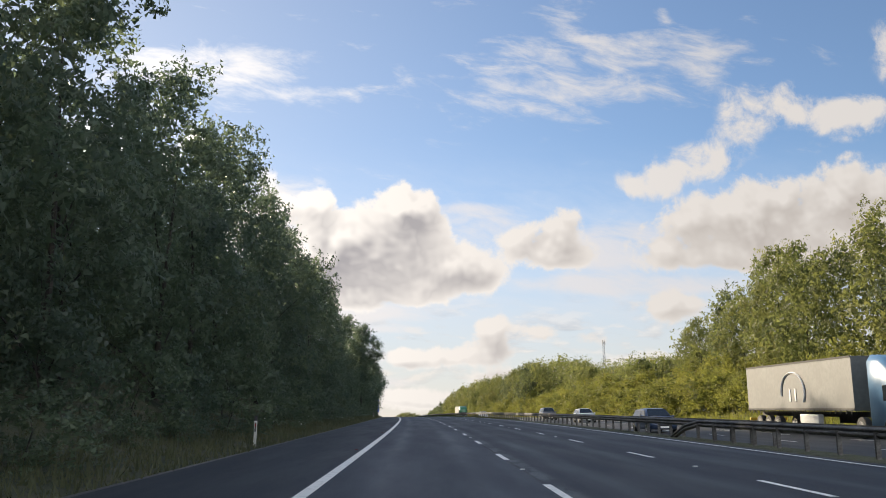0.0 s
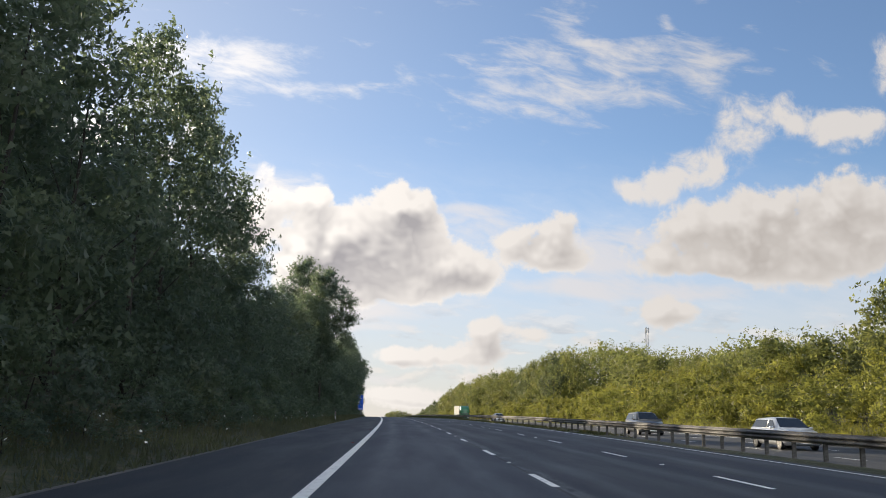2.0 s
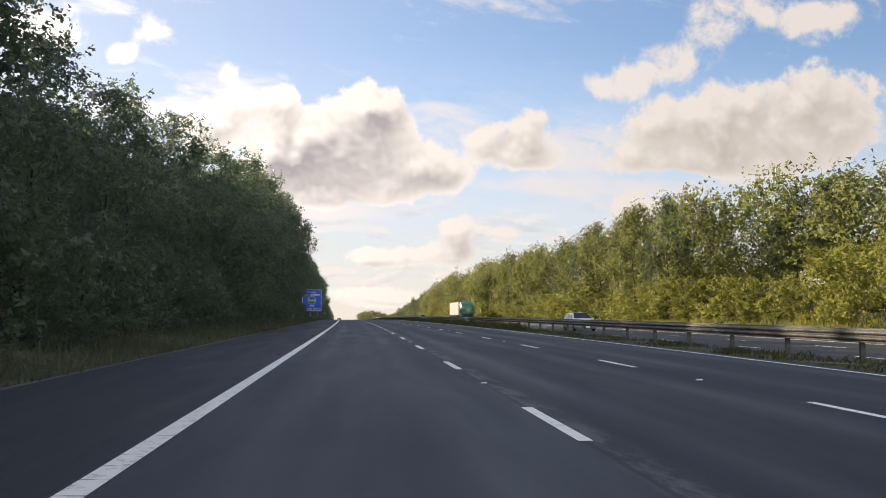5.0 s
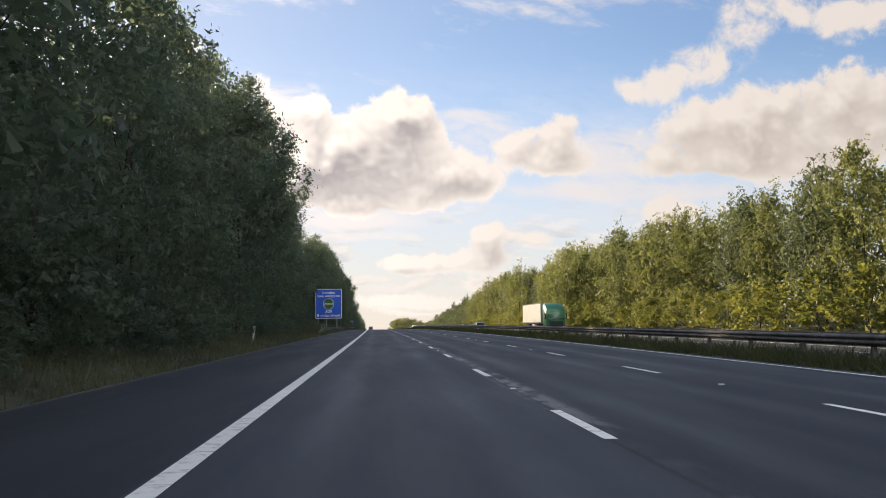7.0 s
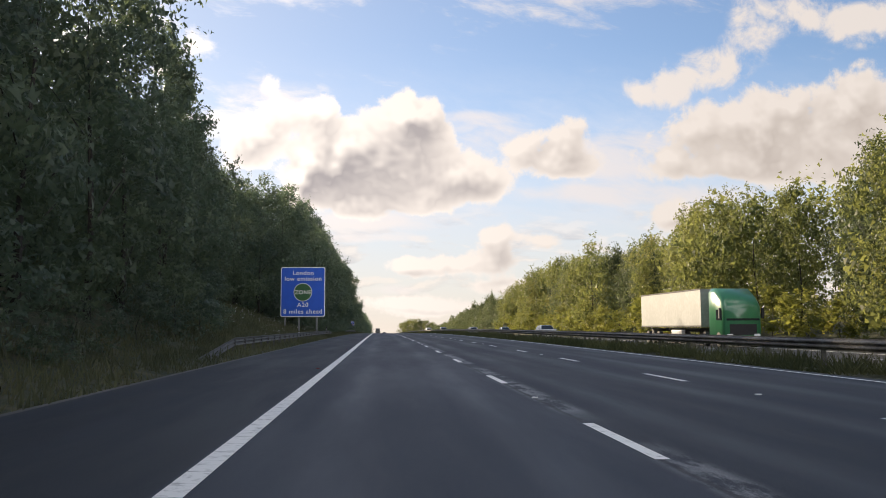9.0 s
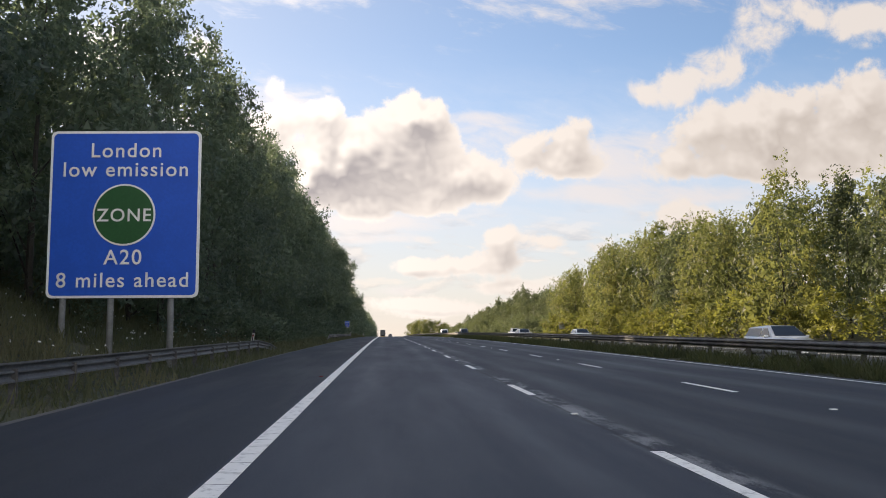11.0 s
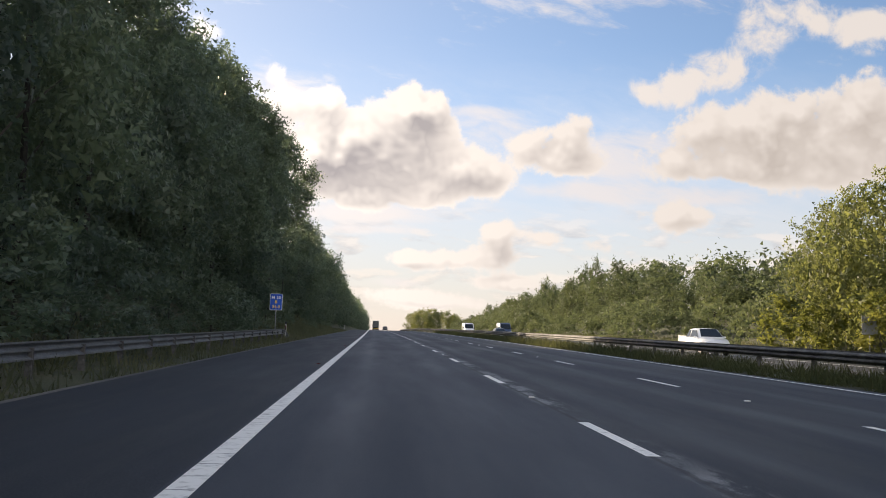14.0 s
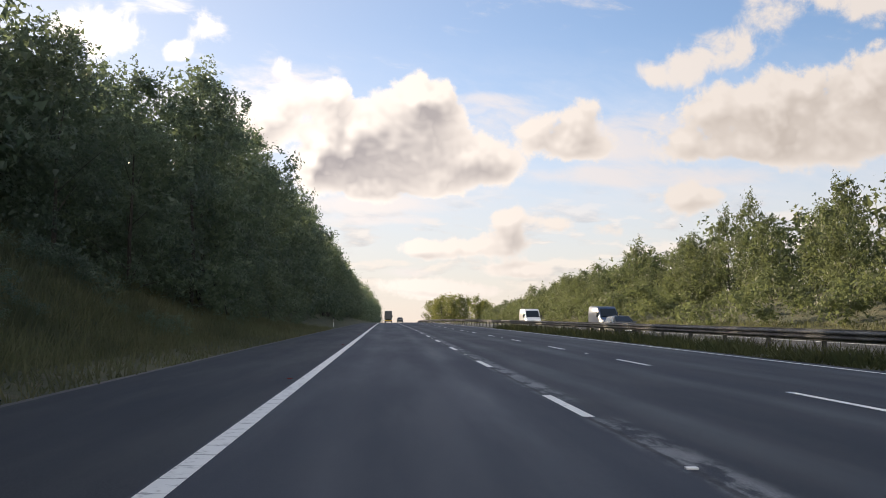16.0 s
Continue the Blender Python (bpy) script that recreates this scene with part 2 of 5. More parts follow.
# ---- materials ----
def material(name, rough=0.6, metal=0.0):
    m = bpy.data.materials.new(name)
    m.use_nodes = True
    n = Nodes(m.node_tree)
    b = m.node_tree.nodes["Principled BSDF"]
    b.inputs["Roughness"].default_value = rough
    b.inputs["Metallic"].default_value = metal
    return m, n, b


def bump(n, b, height, strength, distance=0.01):
    node = n.add("ShaderNodeBump")
    node.inputs["Strength"].default_value = strength
    node.inputs["Distance"].default_value = distance
    n.put(height, node.inputs["Height"])
    n.tree.links.new(node.outputs[0], b.inputs["Normal"])


def plain(name, colour, rough=0.5, metal=0.0, vary=0.15, scale=3.0):
    """A surface with a little dirt at two sizes."""
    m, n, b = material(name, rough, metal)
    where = n.add("ShaderNodeTexCoord").outputs["Object"]
    dirt = n.math("MULTIPLY", n.noise(where, scale, 5.0), n.noise(where, scale * 9, 3.0))
    dark = tuple(c * (1 - vary * 2) for c in colour) + (1.0,)
    n.put(n.mix(n.remap(dirt, 0.12, 0.4), dark, tuple(colour) + (1.0,)), b.inputs["Base Color"])
    bump(n, b, n.noise(where, scale * 20, 3.0), 0.08)
    return m


def asphalt(name, base, lanes):
    m, n, b = material(name, 0.75)
    b.inputs["Specular IOR Level"].default_value = 0.3
    uv = n.add("ShaderNodeUVMap", uv_map="road").outputs[0]
    u, v, _ = n.split(uv)
    grit = n.noise(uv, 60.0, 3.0, 0.7)
    blotch = n.noise(n.join(u, n.math("MULTIPLY", v, 0.12)), 0.8, 6.0, 0.6)
    colour = n.mix(n.remap(blotch, 0.3, 0.7), tuple(c * 0.68 for c in base) + (1.0,), tuple(c * 1.28 for c in base) + (1.0,))
    patch = n.noise(n.join(n.math("MULTIPLY", u, 1.5), n.math("MULTIPLY", v, 0.5), 5.0), 1.0, 5.0, 0.7)
    colour = n.mix(n.remap(patch, 0.52, 0.70, 0.0, 0.35), colour, tuple(c * 0.5 for c in base) + (1.0,))
    colour = n.mix(n.remap(grit, 0.35, 0.75), n.mix(0.35, colour, (0.01, 0.01, 0.012, 1.0)), n.mix(0.12, colour, (0.3, 0.3, 0.3, 1.0)))
    rough = n.remap(blotch, 0.3, 0.7, 0.62, 0.8)
    if lanes:
        # tyre tracks polished a little, an oily strip between them
        track = n.math("ABSOLUTE", n.math("SUBTRACT", n.math("PINGPONG", n.math("SUBTRACT", u, 0.02), 1.82), 0.92))
        wheel = n.remap(track, 0.0, 0.5, 1.0, 0.0)
        colour = n.mix(n.remap(u, 3.4, 3.9, 0.60, 0.0), colour, (0.044, 0.052, 0.071, 1.0))
        colour = n.mix(n.math("MULTIPLY", wheel, 0.25), colour, (0.052, 0.057, 0.068, 1.0))
        rough = n.math("SUBTRACT", rough, n.math("MULTIPLY", wheel, 0.08))
        # the crumbled joint beside the first lane line, pale where the top has gone
        edge = n.noise(n.join(n.math("MULTIPLY", u, 3.0), n.math("MULTIPLY", v, 0.9)), 1.0, 8.0, 0.72)
        stretch = n.remap(n.noise(n.join(0.0, n.math("MULTIPLY", v, 0.16)), 1.0, 3.0), 0.36, 0.52)
        beside = n.remap(n.math("ABSOLUTE", n.math("SUBTRACT", u, 3.76)), 0.07, 0.27, 1.0, 0.0)
        lost = n.math("MULTIPLY", n.math("MULTIPLY", beside, stretch), n.remap(edge, 0.42, 0.56))
        lost = n.math("MULTIPLY", lost, n.remap(grit, 0.3, 0.7, 0.45, 1.0))
        lost = n.math("MULTIPLY", lost, n.remap(v, 150.0, 215.0, 0.4, 1.0))
        colour = n.mix(n.math("MULTIPLY", lost, 0.9), colour, (0.27, 0.275, 0.285, 1.0))
        seam = n.remap(n.math("ABSOLUTE", n.math("ADD", n.math("SUBTRACT", u, 3.64), n.math("MULTIPLY", n.math("SUBTRACT", edge, 0.5), 0.16))), 0.01, 0.05, 1.0, 0.0)
        colour = n.mix(n.math("MULTIPLY", seam, 0.7), colour, (0.015, 0.015, 0.017, 1.0))
    n.put(colour, b.inputs["Base Color"])
    n.put(rough, b.inputs["Roughness"])
    bump(n, b, grit, 0.35, 0.006)
    return m


def paint(name, colour, ribbed=False):
    m, n, b = material(name, 0.6)
    uv = n.add("ShaderNodeUVMap", uv_map="road").outputs[0]
    worn = n.noise(uv, 7.0, 8.0, 0.7)
    grit = n.noise(uv, 70.0, 3.0)
    c = n.mix(n.remap(worn, 0.50, 0.68), tuple(colour) + (1.0,), tuple(x * 0.55 for x in colour) + (1.0,))
    c = n.mix(n.remap(n.math("ADD", worn, n.math("MULTIPLY", grit, 0.3)), 0.80, 0.9), c, (0.07, 0.07, 0.075, 1.0))
    if ribbed:
        # fine cross cracks at the ribs of the edge line
        _, v, _ = n.split(uv)
        rib = n.math("ABSOLUTE", n.math("SUBTRACT", n.math("FRACT", n.math("MULTIPLY_ADD", worn, 0.12, n.math("MULTIPLY", v, 2.0))), 0.5))
        some = n.remap(n.noise(uv, 5.0, 2.0), 0.40, 0.62, 0.15, 0.9)
        c = n.mix(n.math("MULTIPLY", n.remap(rib, 0.0, 0.05, 1.0, 0.0), some), c, (0.08, 0.08, 0.085, 1.0))
    n.put(c, b.inputs["Base Color"])
    bump(n, b, grit, 0.3, 0.005)
    return m


def earth_material():
    """Grassy soil of the verges and banks."""
    m, n, b = material("grass_ground", 0.9)
    where = n.add("ShaderNodeTexCoord").outputs["Object"]
    big = n.noise(where, 0.12, 5.0, 0.6)
    mid = n.noise(where, 1.3, 6.0, 0.65)
    fine = n.noise(where, 14.0, 4.0, 0.7)
    c = n.mix(n.remap(big, 0.35, 0.65), (0.035, 0.048, 0.020, 1.0), (0.085, 0.088, 0.042, 1.0))
    c = n.mix(n.remap(mid, 0.45, 0.7), c, (0.125, 0.108, 0.06, 1.0))
    c = n.mix(n.remap(fine, 0.3, 0.7), n.mix(0.5, c, (0.015, 0.02, 0.008, 1.0)), c)
    n.put(c, b.inputs["Base Color"])
    bump(n, b, n.math("ADD", fine, mid), 0.8, 0.08)
    return m


def leaf_material(name, dark, light, yellow, shine=0.45, glow=(0.36, 0.38, 0.04), gloss=0.2, shade_drifts=0.3):
    m = bpy.data.materials.new(name)
    m.use_nodes = True
    n = Nodes(m.node_tree)
    b = m.node_tree.nodes["Principled BSDF"]
    island = n.add("ShaderNodeNewGeometry").outputs["Random Per Island"]
    each = n.add("ShaderNodeObjectInfo").outputs["Random"]
    where = n.add("ShaderNodeTexCoord").outputs["Object"]
    clump = n.noise(where, 0.7, 3.0)
    c = n.mix(n.remap(island, 0.0, 1.0, 0.18, 0.82, smooth=False), tuple(dark) + (1.0,), tuple(light) + (1.0,))
    c = n.mix(n.math("MULTIPLY", n.remap(clump, 0.45, 0.7), 0.5), c, tuple(yellow) + (1.0,))
    c = n.mix(n.math("MULTIPLY", n.remap(each, 0.5, 1.0, smooth=False), 0.4), c, tuple(yellow) + (1.0,))
    c = n.mix(n.math("MULTIPLY", n.remap(each, 0.0, 0.4, 1.0, 0.0, smooth=False), 0.45), c, tuple(dark) + (1.0,))
    # every bush a tone of its own
    place = n.add("ShaderNodeNewGeometry").outputs["Position"]
    cell = n.add("ShaderNodeTexVoronoi")
    cell.inputs["Scale"].default_value = 0.27
    n.put(place, cell.inputs["Vector"])
    r, g, w = n.split(cell.outputs["Color"])
    c = n.mix(n.remap(r, 0.55, 1.0, 0.0, 0.6), c, tuple(yellow) + (1.0,))
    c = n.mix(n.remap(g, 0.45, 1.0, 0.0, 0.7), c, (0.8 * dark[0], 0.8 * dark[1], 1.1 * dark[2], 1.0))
    c = n.mix(n.remap(w, 0.80, 1.0, 0.0, 0.22), c, (0.11, 0.095, 0.05, 1.0))
    # broad dark patches: deeper green and bank shadows, put into the leaf colour
    shade_drift = n.noise(place, 0.16, 3.0, 0.6)
    c = n.mix(n.remap(shade_drift, 0.40, 0.62, 0.0, shade_drifts), c, tuple(0.5 * x for x in dark) + (1.0,))
    n.put(c, b.inputs["Base Color"])
    b.inputs["Roughness"].default_value = shine
    b.inputs["Specular IOR Level"].default_value = gloss
    through_leaf = n.add("ShaderNodeBsdfTranslucent")
    n.put(n.mix(0.5, c, tuple(glow) + (1.0,)), through_leaf.inputs["Color"])
    both = n.add("ShaderNodeMixShader")
    both.inputs[0].default_value = 0.5
    n.tree.links.new(b.outputs[0], both.inputs[1])
    n.tree.links.new(through_leaf.outputs[0], both.inputs[2])
    n.tree.links.new(both.outputs[0], n.tree.nodes["Material Output"].inputs["Surface"])
    return m


ASPHALT = asphalt("asphalt_lanes", (0.014, 0.020, 0.033), True)
# base darker than the lanes: the dark reflection of the trees is painted in
ASPHALT_SHOULDER = asphalt("asphalt_shoulder", (0.012, 0.0175, 0.029), False)
PAINT = paint("road_paint", (0.80, 0.80, 0.77))
PAINT_RIBBED = paint("ribbed_edge_paint", (0.78, 0.78, 0.76), True)
EARTH = earth_material()
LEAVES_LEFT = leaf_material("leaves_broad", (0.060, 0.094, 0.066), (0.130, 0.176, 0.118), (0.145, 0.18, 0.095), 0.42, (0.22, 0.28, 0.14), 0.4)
LEAVES_RIGHT = leaf_material("leaves_mixed", (0.046, 0.076, 0.030), (0.165, 0.188, 0.074), (0.270, 0.250, 0.082), 0.5, (0.42, 0.44, 0.12), shade_drifts=0.6)
LEAVES_GREEN = leaf_material("leaves_green", (0.040, 0.062, 0.038), (0.100, 0.128, 0.068), (0.165, 0.178, 0.078), 0.5, (0.22, 0.26, 0.10), shade_drifts=0.6)
LEAVES_SHRUB = leaf_material("leaves_shrub", (0.052, 0.078, 0.022), (0.168, 0.196, 0.048), (0.285, 0.258, 0.052), 0.5, (0.46, 0.46, 0.09), shade_drifts=0.6)
# darker copy of the grass blades, the reserve's shade put into the colour
GRASS_SHADE = leaf_material("shaded_reserve_blades", (0.022, 0.036, 0.016), (0.052, 0.070, 0.030), (0.085, 0.088, 0.038), 0.8, (0.22, 0.22, 0.08))
GRASS = leaf_material("grass_blades", (0.046, 0.064, 0.036), (0.108, 0.125, 0.070), (0.165, 0.150, 0.088), 0.6, (0.26, 0.26, 0.11))
BARK = plain("bark", (0.055, 0.048, 0.038), 0.9, 0.0, 0.3, 4.0)
STEEL = plain("galvanised_steel", (0.17, 0.175, 0.18), 0.65, 0.35, 0.2, 2.0)
STEEL_OLD = plain("weathered_steel", (0.16, 0.155, 0.15), 0.72, 0.2, 0.3, 2.0)


# ---- building helpers ----
def mesh_object(name, bm, mat, smooth=False):
    me = bpy.data.meshes.new(name)
    bm.to_mesh(me)
    bm.free()
    me.materials.append(mat)
    if smooth:
        me.polygons.foreach_set("use_smooth", [True] * len(me.polygons))
    return new(name, me)


def part(name, bm, mat, parent, label="", smooth=False):
    ob = mesh_object(name, bm, mat, smooth)
    ob.parent = parent
    if label:
        tagged(ob, label)
    return ob


def empty(name, m):
    ob = new(name)
    ob.empty_display_size = 0.2
    ob.matrix_world = m
    return ob


def box(bm, size, centre, bevel=0.0, turn=None):
    made = bmesh.ops.create_cube(bm, size=1.0)["verts"]
    m = Matrix.Translation(centre) @ (turn or Matrix()) @ Matrix.Diagonal((*size, 1.0))
    bmesh.ops.transform(bm, matrix=m, verts=made)
    if bevel:
        edges = {e for v in made for e in v.link_edges}
        bmesh.ops.bevel(bm, geom=list(edges), offset=bevel, segments=2, affect="EDGES", profile=0.6)
    return made


def tube(bm, a, b, r1, r2, sides=8):
    a, b = Vector(a), Vector(b)
    turn = (b - a).to_track_quat("Z", "Y").to_matrix().to_4x4()
    m = Matrix.Translation((a + b) / 2) @ turn
    bmesh.ops.create_cone(bm, cap_ends=True, segments=sides, radius1=r1, radius2=r2, depth=(b - a).length, matrix=m)


def strip(name, xs, ups, ys, mat, uv=True):
    """A sheet along the road: points across (with heights), at every distance along."""
    xs, ups = np.asarray(xs, float), np.asarray(ups, float)
    verts, uvs = [], []
    for y in ys:
        bx, bz = float(road_x(y)), float(road_z(y))
        for x, u in zip(xs, ups):
            verts.append((x + bx, y, u + bz))
            uvs.append((x, y))
    k = len(xs)
    faces = [(i * k + j, i * k + j + 1, (i + 1) * k + j + 1, (i + 1) * k + j) for i in range(len(ys) - 1) for j in range(k - 1)]
    me = bpy.data.meshes.new(name)
    me.from_pydata(verts, [], faces)
    layer = me.uv_layers.new(name="road")
    index = np.empty(len(me.loops), dtype=np.int32)
    me.loops.foreach_get("vertex_index", index)
    layer.data.foreach_set("uv", np.array(uvs, dtype=np.float32)[index].ravel())
    me.materials.append(mat)
    return new(name, me)


# ---- ground and carriageways ----
along_fine = np.concatenate([np.arange(-80, 900, 5.0), np.arange(900, 1600, 20.0), np.arange(1600, 4400, 200.0)])


def build_ground():
    xs = np.concatenate([[-2500, -900, -300, -120, -70, -45], np.arange(-32, -3, 1.3), [-3.3, -3.0, 10.6, 10.9, 11.5, 12.3, 13.0, 14.0, 28.8, 29.4], np.arange(30.5, 56, 2.0), [70, 100, 200, 500, 1200, 2600]])
    verts = []
    for y in along_fine:
        bx, bz = float(road_x(y)), float(road_z(y))
        up = ground_up(xs, np.full(len(xs), y))
        for x, u in zip(xs, up):
            wob = 0.0 if -5 < x < 29 else 0.35 * noise.noise(Vector((x * 0.2, y * 0.15, 0)))
            far = min(abs(x) / 2500.0, 1.0)
            verts.append((x + bx, y, bz + u + wob - far * 20.0))
    k = len(xs)
    faces = [(i * k + j, i * k + j + 1, (i + 1) * k + j + 1, (i + 1) * k + j) for i in range(len(along_fine) - 1) for j in range(k - 1)]
    me = bpy.data.meshes.new("ground")
    me.from_pydata(verts, [], faces)
    me.materials.append(EARTH)
    me.polygons.foreach_set("use_smooth", [True] * len(me.polygons))
    tagged(new("ground", me), "grassy verges and cutting banks beside a motorway", "ground", kind="structure")


FAR_DROP = -0.42  # the opposite carriageway lies lower
build_ground()
road_ys = along_fine[along_fine < 1300]
road = tagged(strip("road", [-0.14, 3.0, 6.0, 9.0, 11.0], [0, 0, 0, 0, 0], road_ys, ASPHALT), "three-lane asphalt carriageway with a crumbling lane joint", "road", kind="structure")
shoulder = tagged(strip("hard_shoulder", [-3.34, -1.6, -0.14], [0.0, 0.0, 0.0], road_ys, ASPHALT_SHOULDER), "asphalt hard shoulder beside the lanes, darkened for reflected trees", "road", kind="structure")
far_road = tagged(strip("far_road", [14.1, 18, 22, 28.9], [FAR_DROP] * 4, road_ys, asphalt("asphalt_far", (0.024, 0.028, 0.036), False)), "opposite asphalt carriageway beyond the central barrier", "road", kind="structure")


def edging():
    """Pale worn edge where the shoulder meets the grass."""
    m = asphalt("worn_edge", (0.13, 0.125, 0.118), False)
    ob = strip("shoulder_edge", [-3.42, -3.28], [0.006, 0.006], road_ys, m)
    tagged(ob, "pale worn edge strip of the hard shoulder", "road", kind="structure")


edging()


def line(name, x, width, ys, parent, label):
    ob = strip(name, [x - width / 2, x + width / 2], [0.005 + (FAR_DROP if x > 14 else 0.0)] * 2, ys, PAINT_RIBBED if x == 0.0 else PAINT)
    ob.parent = parent
    return tagged(ob, label)


line("edge_line", 0.0, 0.20, road_ys, road, "continuous white edge line")
line("edge_line", 10.60, 0.11, road_ys, road, "continuous white edge line")
line("edge_line", 14.75, 0.15, road_ys, far_road, "continuous white edge line")
line("edge_line", 25.4, 0.20, road_ys, far_road, "continuous white edge line")
for k in range(-4, 75):
    y0 = 1.63 + 9 * k
    for x, width in ((3.65, 0.13), (7.147, 0.12)):
        line("lane_dash", x, width, np.array([y0, y0 + 1.3, y0 + 2.55]) + (0.29 if x > 5 else 0.0), road, "white lane dash")
    for x in (18.3, 21.9):
        line("lane_dash", x, 0.12, np.array([y0, y0 + 2.4]), far_road, "white lane dash")


# ---- central barrier ----
def sweep(profile, points, bm, closed=True):
    """A profile (sideways, up) carried along points of the road frame."""
    rings = []
    for across, along, up in points:
        c = at(across, along, up)
        h = radians(heading(along))
        rings.append([bm.verts.new((c.x + s * math.cos(h), c.y + s * math.sin(h), c.z + u)) for s, u in profile])
    k = len(profile)
    for r1, r2 in zip(rings, rings[1:]):
        for i in range(k if closed else k - 1):
            j = (i + 1) % k
            bm.faces.new((r1[i], r1[j], r2[j], r2[i]))
    if closed:
        bm.faces.new(rings[0])
        bm.faces.new(rings[-1][::-1])


def beam_profile(depth, low, high):
    """The wavy section of a crash barrier beam, with a little thickness."""
    h = high - low
    front = [(-0.5, 0.0), (-0.5, 0.1), (0.35, 0.22), (0.5, 0.3), (0.35, 0.38), (-0.35, 0.47), (-0.35, 0.53), (0.35, 0.62), (0.5, 0.7), (0.35, 0.78), (-0.5, 0.9), (-0.5, 1.0)]
    out = [(-s * depth, low + u * h) for s, u in front]
    return out + [(s + 0.012, u) for s, u in reversed(out)]


def i_post(height):
    bm = bmesh.new()
    box(bm, (0.11, 0.012, height), (0, -0.03, height / 2))
    box(bm, (0.11, 0.012, height), (0, 0.03, height / 2))
    box(bm, (0.012, 0.06, height), (0, 0, height / 2))
    me = bpy.data.meshes.new("post")
    bm.to_mesh(me)
    bm.free()
    me.materials.append(STEEL_OLD)
    return me


POST = i_post(0.62)


def barrier(label, x, y0, y1, low, high, gap, mat, double, sunk=0.0):
    root = tagged(empty("safety_barrier", Matrix.Translation(at(x, y0))), label, "barrier")
    back = root.matrix_world.inverted()
    ys = list(np.arange(y0, y1 + 0.01, gap))
    sides = ((-0.12, 1), (0.12, -1)) if double else ((0.0, 1),)
    for off, face in sides:
        bm = bmesh.new()
        prof = [(s * face + off, u) for s, u in beam_profile(0.07, low, high)]
        run = [(x, y, 0) for y in ys]
        if sunk:  # ends that slope into the ground
            run = [(x, ys[0] - sunk, -0.75)] + run + [(x, ys[-1] + sunk * 0.45, -0.2), (x, ys[-1] + sunk, -0.75)]
        sweep(prof, run, bm)
        ob = part("beam", bm, mat, root, "weathered steel barrier beam")
        ob.data.transform(back)
    for y in ys:
        o = new("post", POST)
        o.parent = root
        o.matrix_basis = back @ Matrix.Translation(at(x, y + 0.1, -0.06)) @ pose(0, 0, 0, 0, 0, heading(y))
    return root


barrier("grey steel central crash barrier on short posts", 12.6, 26, 115, 0.40, 0.70, 1.85, STEEL_OLD, True)
barrier("grey steel central crash barrier on short posts", 12.6, 115.2, 760, 0.42, 0.72, 3.2, STEEL_OLD, True)
barrier("grey steel central crash barrier with a ramped end", 12.2, -40, 33.5, 0.40, 0.70, 1.85, STEEL_OLD, False, 4.0)
barrier("grey steel roadside crash barrier below a large sign", -4.25, 270, 331, 0.36, 0.66, 2.4, STEEL, False, 9.0)
barrier("grey steel roadside crash barrier in tall grass", -4.3, 378, 431, 0.36, 0.66, 2.4, STEEL, False, 5.0)


# ---- trees ----
def leaf_cloud(rng, centres, radii, count, size, squash=0.85, fill=0.4, spray=1, droop=0.0, face=0.0, weight=None):
    """Small pointed leaves on short twigs round the centres: arrays of corners and faces. face: lean of the foliage towards +x."""
    odds = radii ** 2 if weight is None else radii ** 2 * weight
    twigs = max(count // spray, 1)
    pick = rng.choice(len(centres), twigs, p=odds / np.sum(odds))
    d = rng.normal(size=(twigs, 3)) + np.array([face, 0.0, face * 0.35])
    d /= np.linalg.norm(d, axis=1)[:, None]
    r = radii[pick] * (rng.random(twigs) ** fill) * (1 + 0.18 * rng.normal(size=twigs))
    root = centres[pick] + d * r[:, None] * np.array([1, 1, squash])
    if spray > 1:
        run = d + rng.normal(size=(twigs, 3)) * 0.5 - np.array([0, 0, droop])
        run *= (size * 3.4 * (0.5 + rng.random(twigs)) / np.linalg.norm(run, axis=1))[:, None]
        step = (np.tile(np.arange(spray), twigs) + rng.random(twigs * spray)) / spray
        pos = np.repeat(root, spray, 0) + np.repeat(run, spray, 0) * step[:, None] + rng.normal(size=(twigs * spray, 3)) * size * 0.42
        d = np.repeat(d, spray, 0)
    else:
        pos = root
    n = len(pos)
    nrm = d + rng.normal(size=(n, 3)) * 0.5
    nrm /= np.linalg.norm(nrm, axis=1)[:, None]
    side = np.cross(nrm, rng.normal(size=(n, 3)))
    side /= np.linalg.norm(side, axis=1)[:, None]
    other = np.cross(nrm, side)
    s = size * (0.55 + 0.9 * rng.random(n))[:, None]
    a = pos - side * s * 0.55
    b = pos + side * s * 0.5 + other * s * 0.34
    c = pos + side * s * 0.5 - other * s * 0.34
    verts = np.stack([a, b, c], 1).reshape(-1, 3)
    return verts, np.arange(n * 3).reshape(-1, 3)


def joined(*pairs):
    verts, faces, k = [], [], 0
    for v, f in pairs:
        verts.append(v)
        faces.append(f + k)
        k += len(v)
    return np.concatenate(verts), np.concatenate(faces)


def raw_mesh(name, verts, faces, mat):
    me = bpy.data.meshes.new(name)
    me.vertices.add(len(verts))
    me.vertices.foreach_set("co", np.asarray(verts, dtype=np.float32).ravel())
    k = faces.shape[1]
    me.loops.add(len(faces) * k)
    me.loops.foreach_set("vertex_index", faces.astype(np.int32).ravel())
    me.polygons.add(len(faces))
    me.polygons.foreach_set("loop_start", np.arange(0, len(faces) * k, k, dtype=np.int32))
    me.update(calc_edges=True)
    me.materials.append(mat)
    return me


